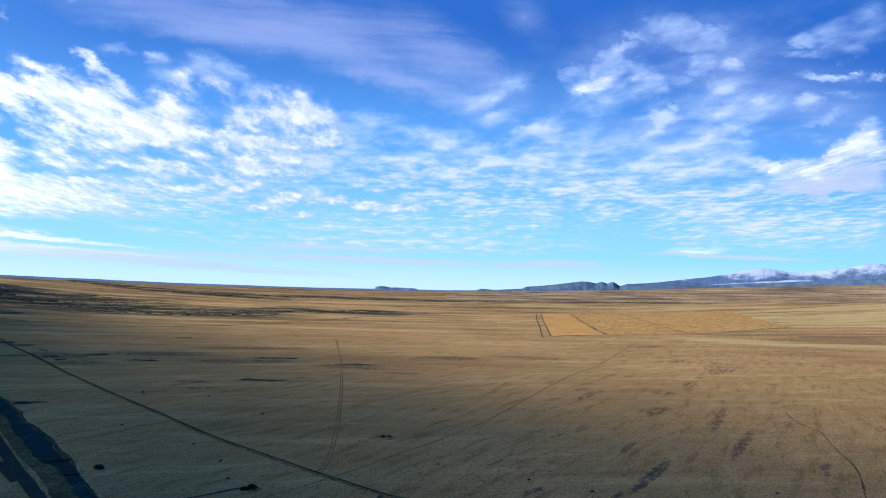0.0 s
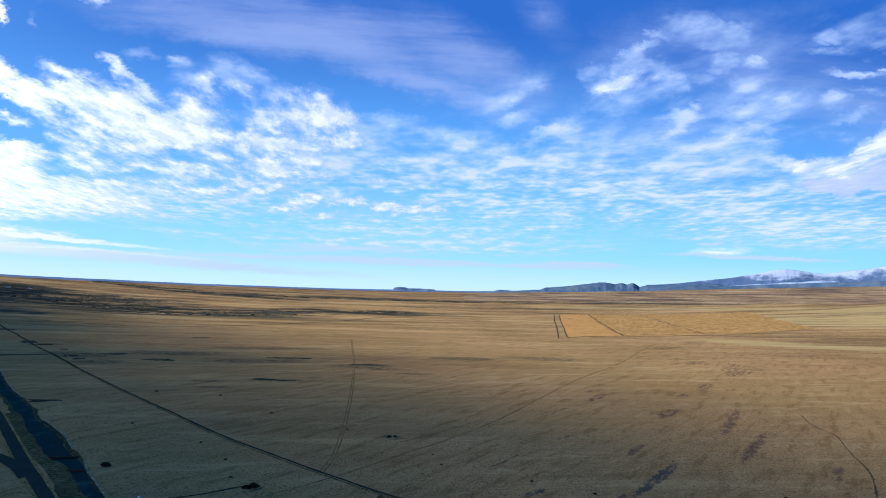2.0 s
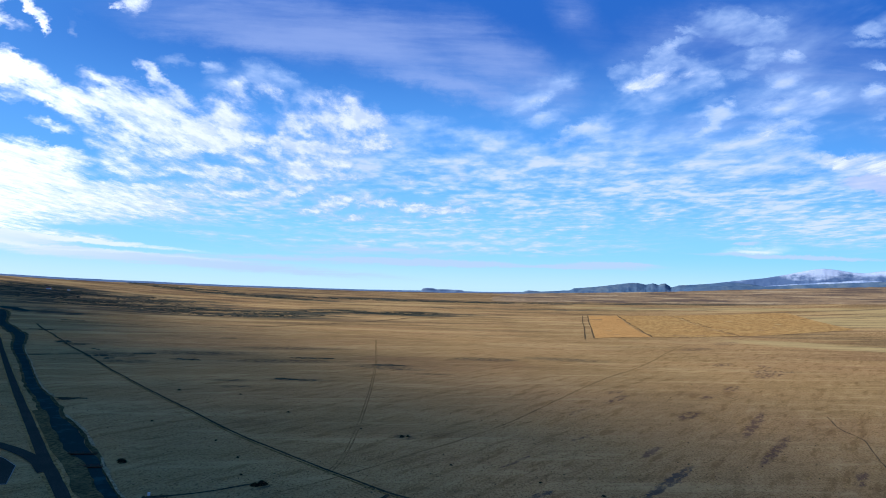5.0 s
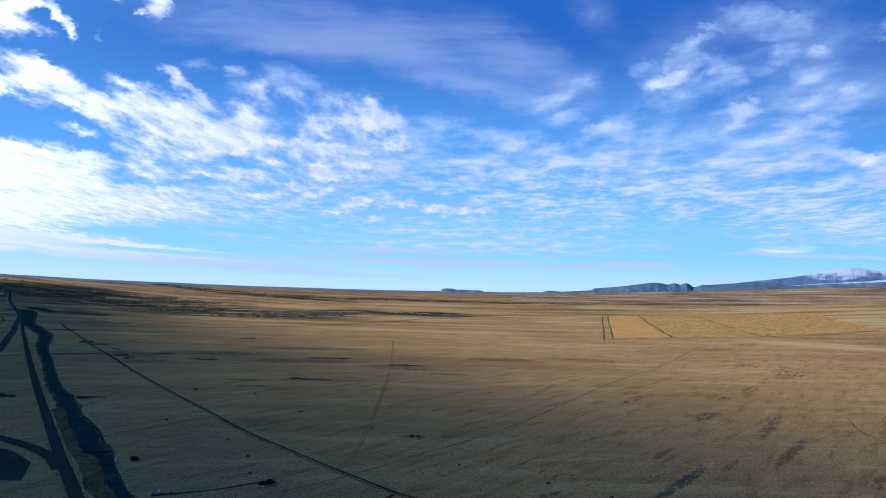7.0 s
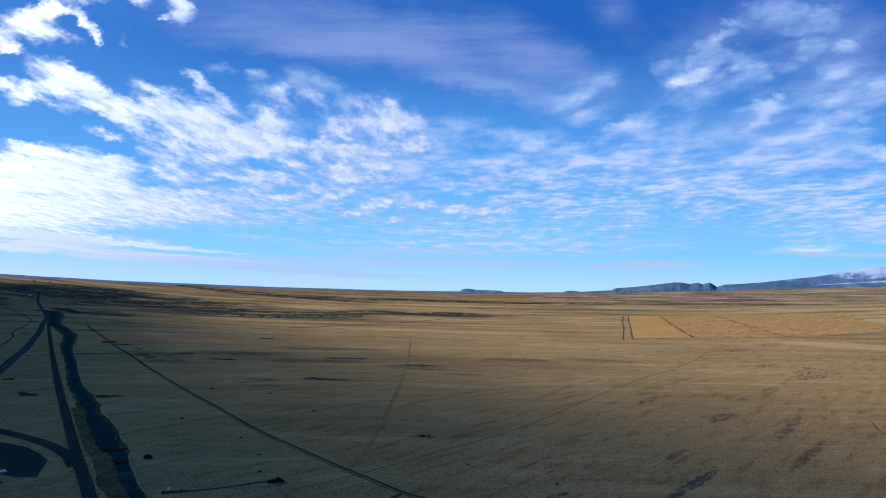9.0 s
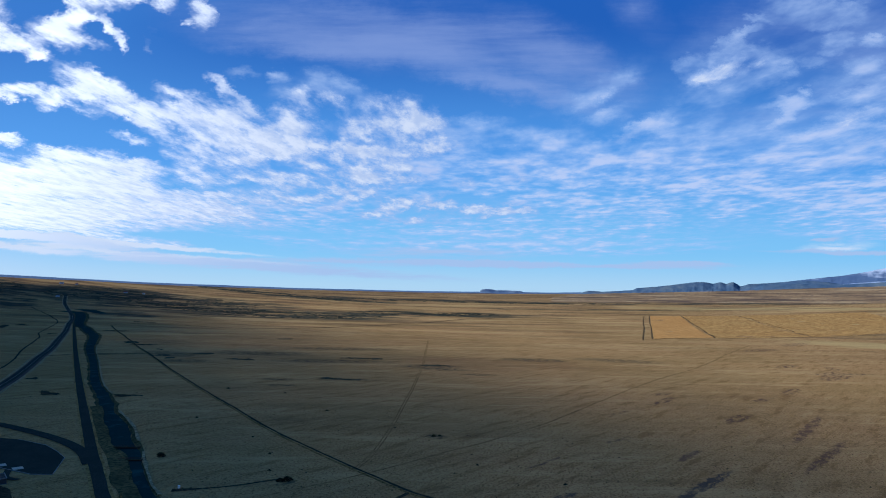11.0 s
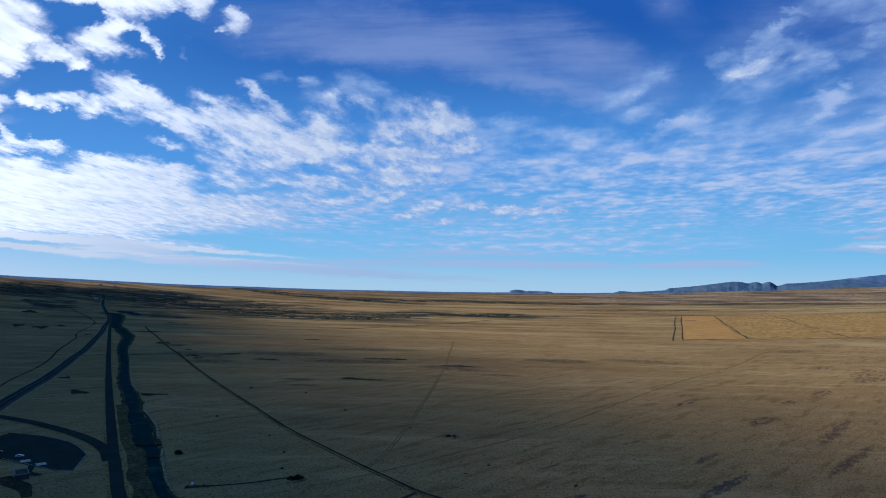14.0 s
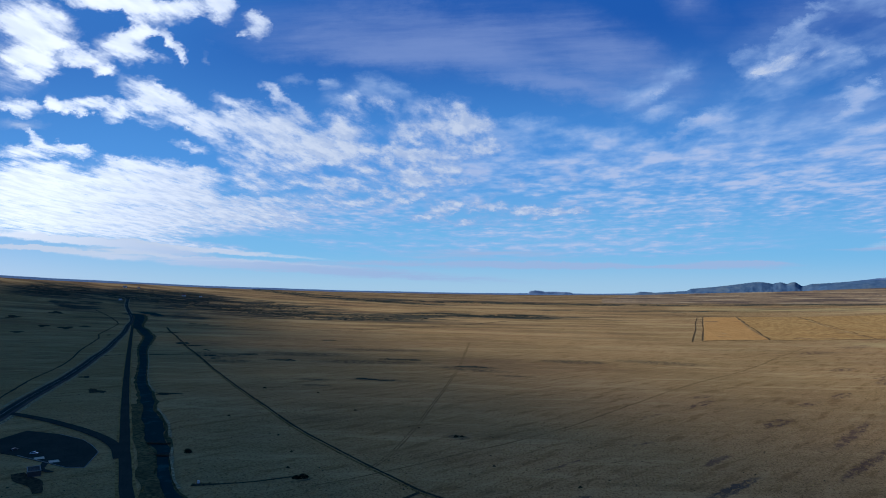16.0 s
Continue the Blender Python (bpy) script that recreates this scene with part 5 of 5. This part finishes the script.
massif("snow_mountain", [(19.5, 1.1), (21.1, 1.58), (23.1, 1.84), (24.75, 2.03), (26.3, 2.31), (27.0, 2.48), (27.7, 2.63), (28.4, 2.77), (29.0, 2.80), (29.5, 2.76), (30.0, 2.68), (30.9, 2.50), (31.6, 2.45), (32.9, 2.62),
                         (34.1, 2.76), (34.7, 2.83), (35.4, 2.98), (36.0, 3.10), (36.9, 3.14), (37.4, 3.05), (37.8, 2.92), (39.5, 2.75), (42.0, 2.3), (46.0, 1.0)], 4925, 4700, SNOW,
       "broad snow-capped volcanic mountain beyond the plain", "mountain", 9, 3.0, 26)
massif("glacier_tongue", [(24.2, 1.30), (25.4, 1.44), (27.0, 1.58), (28.2, 1.66), (29.0, 1.74), (29.8, 1.75), (30.7, 1.86), (31.5, 1.91), (32.3, 1.88), (33.0, 1.75), (34.0, 1.6)], 4790, 4720, ICE,
       "pale glacier tongue creeping down the mountain's side", "glacier", 3, 6.0, 8)
massif("foothill_ridge", [(18.6, 1.0), (19.3, 1.24), (22.1, 1.38), (24.4, 1.33), (26.0, 1.44), (27.4, 1.53), (29.9, 1.66), (32.7, 1.80), (34.6, 1.86), (36.0, 1.96), (37.7, 2.0), (41.0, 2.05), (46.0, 0.9)], 4760, 4640, HAZY_ROCK,
       "low basalt foothills painted hazy blue below the snow mountain", "hills", 5, 4.0, 16)
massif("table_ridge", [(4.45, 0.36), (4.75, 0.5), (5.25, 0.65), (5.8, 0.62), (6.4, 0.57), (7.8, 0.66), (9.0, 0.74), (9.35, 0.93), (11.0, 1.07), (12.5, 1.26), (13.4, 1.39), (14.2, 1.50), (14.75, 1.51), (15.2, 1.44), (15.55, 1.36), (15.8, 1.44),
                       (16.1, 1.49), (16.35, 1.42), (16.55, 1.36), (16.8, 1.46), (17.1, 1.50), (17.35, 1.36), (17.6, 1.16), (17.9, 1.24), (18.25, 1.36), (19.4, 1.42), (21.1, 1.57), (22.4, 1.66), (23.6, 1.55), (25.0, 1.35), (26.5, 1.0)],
       4840, 4630, HAZY_ROCK, "long dark basalt ridge with cliffs, painted hazy blue", "mountain", 9, 9.0, 22)
def apron_material():
    """Bare lava and thin grass in level bands."""
    m, g = material("lava_apron")
    at = g.node("ShaderNodeNewGeometry", 0)
    z = g.node("ShaderNodeSeparateXYZ", 2, Vector=at)
    band = g.noise(g.node("ShaderNodeCombineXYZ", 0, X=g.math("MULTIPLY", g.vec("DOT_PRODUCT", at, (1, -0.4, 0), 1), 0.0012), Y=g.math("MULTIPLY", z, 0.05)), 1.6, 5, 0.65)
    fine = g.noise(at, 0.03, 4, 0.6)
    color = g.mix(g.ramp(band, 0.40, 0.50), (0.13, 0.092, 0.066, 1), (0.29, 0.19, 0.10, 1))
    color = g.mix(g.ramp(band, 0.53, 0.62), color, (0.43, 0.31, 0.17, 1))
    finish(g, g.mix(g.ramp(fine, 0.5, 0.35, 0.0, 0.5), color, (0.12, 0.09, 0.07, 1)), 0.95, fine, 0.3, 1.0, 0.0, 0.0)
    return m


APRON = apron_material()
tagged(massif("lava_apron", [(2.0, 0.0), (4.4, 0.33), (9.0, 0.50), (13.3, 0.64), (17.3, 0.78), (22.8, 1.05), (27.2, 1.22), (31.4, 1.38), (34.3, 1.45), (38.0, 1.6), (42.0, 1.7), (46.0, 1.3)], 4640, 3900, APRON,
              "hazy brown lava slope at the mountain's foot", "slope", 0.5, 12.0), kind="structure")
massif("island", [(-4.6, 0.2), (-4.5, 0.52), (-4.35, 0.62), (-3.9, 0.68), (-3.5, 0.64), (-3.1, 0.57), (-2.0, 0.57), (-1.3, 0.55), (-0.9, 0.53), (-0.65, 0.5), (-0.5, 0.2)], 4900, 4850, HAZY_CLIFF, "low rocky island with cliffs off the coast", "island", 4, 5.0, 6, 0.04)


def sea():
    verts, faces = [], []
    # sea by the island; the left stretch paints in the bluish haze line
    azs = np.radians(np.arange(-52, 9.1, 0.5))
    for a in azs:
        for r, up_by in ((4830, 0.2), (4880, 1.2), (4958, 3.0)):
            x, y = r * math.sin(a), r * math.cos(a)
            verts.append((x, y, float(ground_z(x, y)) + up_by * min(1.0, (9.5 - math.degrees(a)) / 4, (math.degrees(a) + 52.5) / 8)))
    for i in range(len(azs) - 1):
        for j in range(2):
            faces.append((i * 3 + j, i * 3 + j + 1, i * 3 + j + 4, i * 3 + j + 3)[::-1])
    return tagged(mesh_object("sea", verts, faces, SEA, smooth=True), "strip of blue sea and painted haze along the horizon", "sea", kind="structure")


sea()


# ---- shrubs ----
def shrub(x, y, size, label, seed):
    """A low dark shrub: some stems and a crown of many small leaf clumps."""
    r = random.Random(seed)
    thing = new("shrub")
    thing.matrix_basis = pose(x, y, float(ground_z(x, y)), 0, 0, r.uniform(0, 360))
    for i in range(5):
        a = r.uniform(0, 6.28)
        bm = bmesh.new()
        bmesh.ops.create_cone(bm, segments=6, radius1=0.07 * size, radius2=0.02 * size, depth=1.0 * size,
                              matrix=pose(0.35 * size * math.cos(a), 0.35 * size * math.sin(a), 0.42 * size) @ Matrix.Rotation(0.7, 4, Vector((-math.sin(a), math.cos(a), 0))))
        part("stem", bm, SOIL, thing)
    verts, faces = [], []
    for i in range(420):
        a, d = r.uniform(0, 6.28), size * r.random() ** 0.6 * (1 + 0.3 * math.sin(3 * r.random()))
        h = size * 0.75 * max(0.05, 1 - (d / size) ** 2 * 0.75) * r.uniform(0.35, 1.05)
        c = Vector((d * math.cos(a), d * 0.8 * math.sin(a), h))
        s = size * r.uniform(0.07, 0.16)
        k = len(verts)
        q = Euler((r.uniform(0, 6), r.uniform(0, 6), r.uniform(0, 6))).to_matrix()
        for v in ((1, 0, 0), (-0.5, 0.8, 0), (-0.5, -0.8, 0), (0, 0, 0.9)):
            verts.append(tuple(c + q @ (Vector(v) * s)))
        faces += [(k, k + 1, k + 3), (k + 1, k + 2, k + 3), (k + 2, k, k + 3), (k, k + 2, k + 1)]
    mesh_object("crown", verts, faces, LEAF, thing)
    return tagged(thing, label, "shrub", group="moor shrubs")


for i, (x, y, s) in enumerate(((-211, 361, 2.6), (-118, 329, 2.8), (-121, 327, 2.2), (-57, 449, 1.8), (-53, 451, 1.4), (-214, 364, 1.7), (-180, 420, 1.0), (-150, 380, 1.0), (-90, 470, 1.0), (-20, 380, 0.9),
                              (30, 350, 1.0), (60, 330, 1.1), (-160, 520, 1.2), (-230, 600, 1.3), (110, 312, 1.0), (160, 330, 0.9), (-250, 470, 1.2), (-300, 620, 1.6), (-40, 300, 0.9), (-135, 345, 1.0))):
    shrub(x, y, s, "dark low willow shrub on dry grass", i)


# ---- tussocks and scattered scrub: uncounted ----
def scatter(name, count, near, far, size, mat, label, spread, seed, tall=0.6, sides=5):
    g = np.random.default_rng(seed)
    r = near * (far / near) ** (g.random(count) ** 0.8)
    a = np.radians(g.uniform(spread[0], spread[1], count))
    x, y = r * np.sin(a), r * np.cos(a)
    keep = (wander(x, y, 60, seed) + 0.7 * wander(x, y, 23, seed + 2) + g.normal(0, 0.5, count)) > -0.35
    clear = carve(x, y) < 0.05
    for line in (OLD, MAIN, LOT_ROAD):
        path = spline(wide(line, 8.0), 6)
        for px, py, _ in path[np.hypot(path[:, 0], path[:, 1]) < 1.1 * far]:
            clear &= (x - px) ** 2 + (y - py) ** 2 > 36
    clear &= ~((x > -354) & (x < -241) & (y > 275) & (y < 385) & (x + y < 95) & (x + 0.65 * y > -120))
    x, y = x[keep & clear], y[keep & clear]
    n = len(x)
    s = size * g.lognormal(0, 0.35, n)
    z = ground_z(x, y)
    ang = g.uniform(0, 6.28, n)[:, None] + np.linspace(0, 2 * np.pi, sides, endpoint=False)[None]
    rad = s[:, None] * g.uniform(0.7, 1.2, (n, sides))
    ring = np.stack([x[:, None] + rad * np.cos(ang), y[:, None] + rad * np.sin(ang), np.repeat((z - 0.08)[:, None], sides, 1)], -1)
    tip = np.stack([x + s * g.normal(0, 0.3, n), y + s * g.normal(0, 0.3, n), z + s * tall * g.uniform(0.7, 1.3, n)], -1)[:, None]
    verts = np.concatenate([ring, tip], 1).reshape(-1, 3)
    k = np.arange(n)[:, None, None] * (sides + 1)
    j = np.arange(sides)
    tri = np.stack([j, (j + 1) % sides, np.full(sides, sides)], -1)[None] + k
    ob = mesh_object(name, verts.tolist(), tri.reshape(-1, 3).tolist(), mat)
    return tagged(ob, label, category="grass", kind="stuff")


scatter("tussocks", 60000, 215, 620, 0.34, TUFT, "countless dry straw-coloured grass tussocks", (-50, 42), 1)
scatter("far_tussocks", 22000, 450, 1000, 0.42, TUFT, "dry grass tussocks farther out", (-50, 42), 2)
scatter("low_scrub", 8000, 215, 900, 0.33, LEAF, "scattered dark low heather clumps", (-50, 42), 3)


def heath(spots, per_spot, size, seed):
    """Dark heather and dwarf scrub in wide patches far out on the plain."""
    g = np.random.default_rng(seed)
    pts = []
    for x, y, rx, ry, turn in spots:
        d, a = np.sqrt(g.random(per_spot)) * 0.75, g.uniform(0, 6.28, per_spot)
        px, py = rx * d * np.cos(a), ry * d * np.sin(a)
        c, s = math.cos(radians(turn)), math.sin(radians(turn))
        pts.append(np.stack([x + c * px - s * py, y + s * px + c * py], -1))
    p = np.vstack(pts)
    p = p[wander(p[:, 0] * 0.45, p[:, 1], 190, 2.0) + 0.7 * wander(p[:, 0] * 0.5, p[:, 1], 75, 5.0) > -0.08]
    n, sides = len(p), 6
    s = size * g.lognormal(0, 0.4, n)
    z = ground_z(p[:, 0], p[:, 1])
    ang = g.uniform(0, 6.28, n)[:, None] + np.linspace(0, 2 * np.pi, sides, endpoint=False)[None]
    rad = s[:, None] * g.uniform(0.7, 1.3, (n, sides))
    low_ring = np.stack([p[:, :1] + 1.6 * rad * np.cos(ang), p[:, 1:] + rad * np.sin(ang), np.repeat((z - 0.1)[:, None], sides, 1)], -1)
    top_ring = np.stack([p[:, :1] + 1.0 * rad * np.cos(ang), p[:, 1:] + 0.6 * rad * np.sin(ang), (z + s * 0.32)[:, None] + g.uniform(-0.2, 0.2, (n, sides))], -1)
    tip = np.stack([p[:, 0], p[:, 1], z + s * 0.42], -1)[:, None]
    verts = np.concatenate([low_ring, top_ring, tip], 1).reshape(-1, 3)
    j = np.arange(sides)
    k = (j + 1) % sides
    tri = np.concatenate([np.stack([j, k, k + sides], -1), np.stack([j, k + sides, j + sides], -1), np.stack([j + sides, k + sides, np.full(sides, 2 * sides)], -1)])
    faces = tri[None] + (np.arange(n) * (2 * sides + 1))[:, None, None]
    return tagged(mesh_object("heather_patches", verts.tolist(), faces.reshape(-1, 3).tolist(), HEATHER), "wide dark patches of heather and dwarf scrub", "heath", kind="stuff")


heath([(-1750, 2900, 700, 420, -20), (-1000, 2430, 600, 290, -10), (-450, 2720, 460, 180, 5), (-2350, 3150, 600, 360, -40), (-2900, 3000, 560, 220, -45), (-1600, 3900, 1100, 130, -22), (-300, 3850, 1200, 110, -4), (-1500, 2600, 600, 170, -12)], 2200, 2.8, 4)
heath([(-752, 1117, 30, 14, -40), (-630, 990, 45, 18, -30), (-551, 901, 30, 14, -10), (-511, 873, 26, 10, 0), (-510, 947, 26, 12, 0), (-417, 888, 36, 10, 0), (-398, 920, 26, 9, 0), (-509, 1283, 22, 10, 0),
       (-247, 943, 45, 12, 0), (-206, 714, 34, 7, 0), (-122, 887, 34, 8, 0), (5, 997, 50, 10, 0), (-1139, 1744, 70, 20, -20)], 60, 1.3, 6)


# ---- unseen cloud added to shade the plain ----
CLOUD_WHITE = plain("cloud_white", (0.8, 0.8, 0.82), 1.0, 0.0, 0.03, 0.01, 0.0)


def shade_cloud(x, y, z, length, width, turn, count, seed):
    """A loose street of many small puffs, thinning out towards its edges, added out of view for shade."""
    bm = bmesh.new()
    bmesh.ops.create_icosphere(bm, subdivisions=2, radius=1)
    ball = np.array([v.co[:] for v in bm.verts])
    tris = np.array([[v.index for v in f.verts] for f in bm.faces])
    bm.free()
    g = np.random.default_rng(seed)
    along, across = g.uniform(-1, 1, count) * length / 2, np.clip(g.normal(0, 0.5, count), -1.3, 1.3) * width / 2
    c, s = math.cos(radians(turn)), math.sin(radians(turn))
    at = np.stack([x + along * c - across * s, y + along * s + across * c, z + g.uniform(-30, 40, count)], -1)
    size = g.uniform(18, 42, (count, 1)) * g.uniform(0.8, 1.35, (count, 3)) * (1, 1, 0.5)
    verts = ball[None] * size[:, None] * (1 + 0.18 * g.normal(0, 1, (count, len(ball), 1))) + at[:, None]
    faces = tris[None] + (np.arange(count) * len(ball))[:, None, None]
    ob = mesh_object("shade_cloud", verts.reshape(-1, 3).tolist(), faces.reshape(-1, 3).tolist(), CLOUD_WHITE, smooth=True)
    return tagged(ob, "added unseen bank of cloud puffs that shades the ground", "cloud", kind="stuff")


# unseen banks: the first shades the plain's left, the others stand behind
shade_cloud(-4556, 2047, 1700, 4400, 1280, 127, 7200, 1)
shade_cloud(-600, -2300, 950, 1800, 700, 20, 700, 2)
shade_cloud(2300, -1500, 900, 1500, 600, 100, 500, 3)
shade_cloud(-3200, -1200, 1000, 1600, 700, 60, 600, 4)
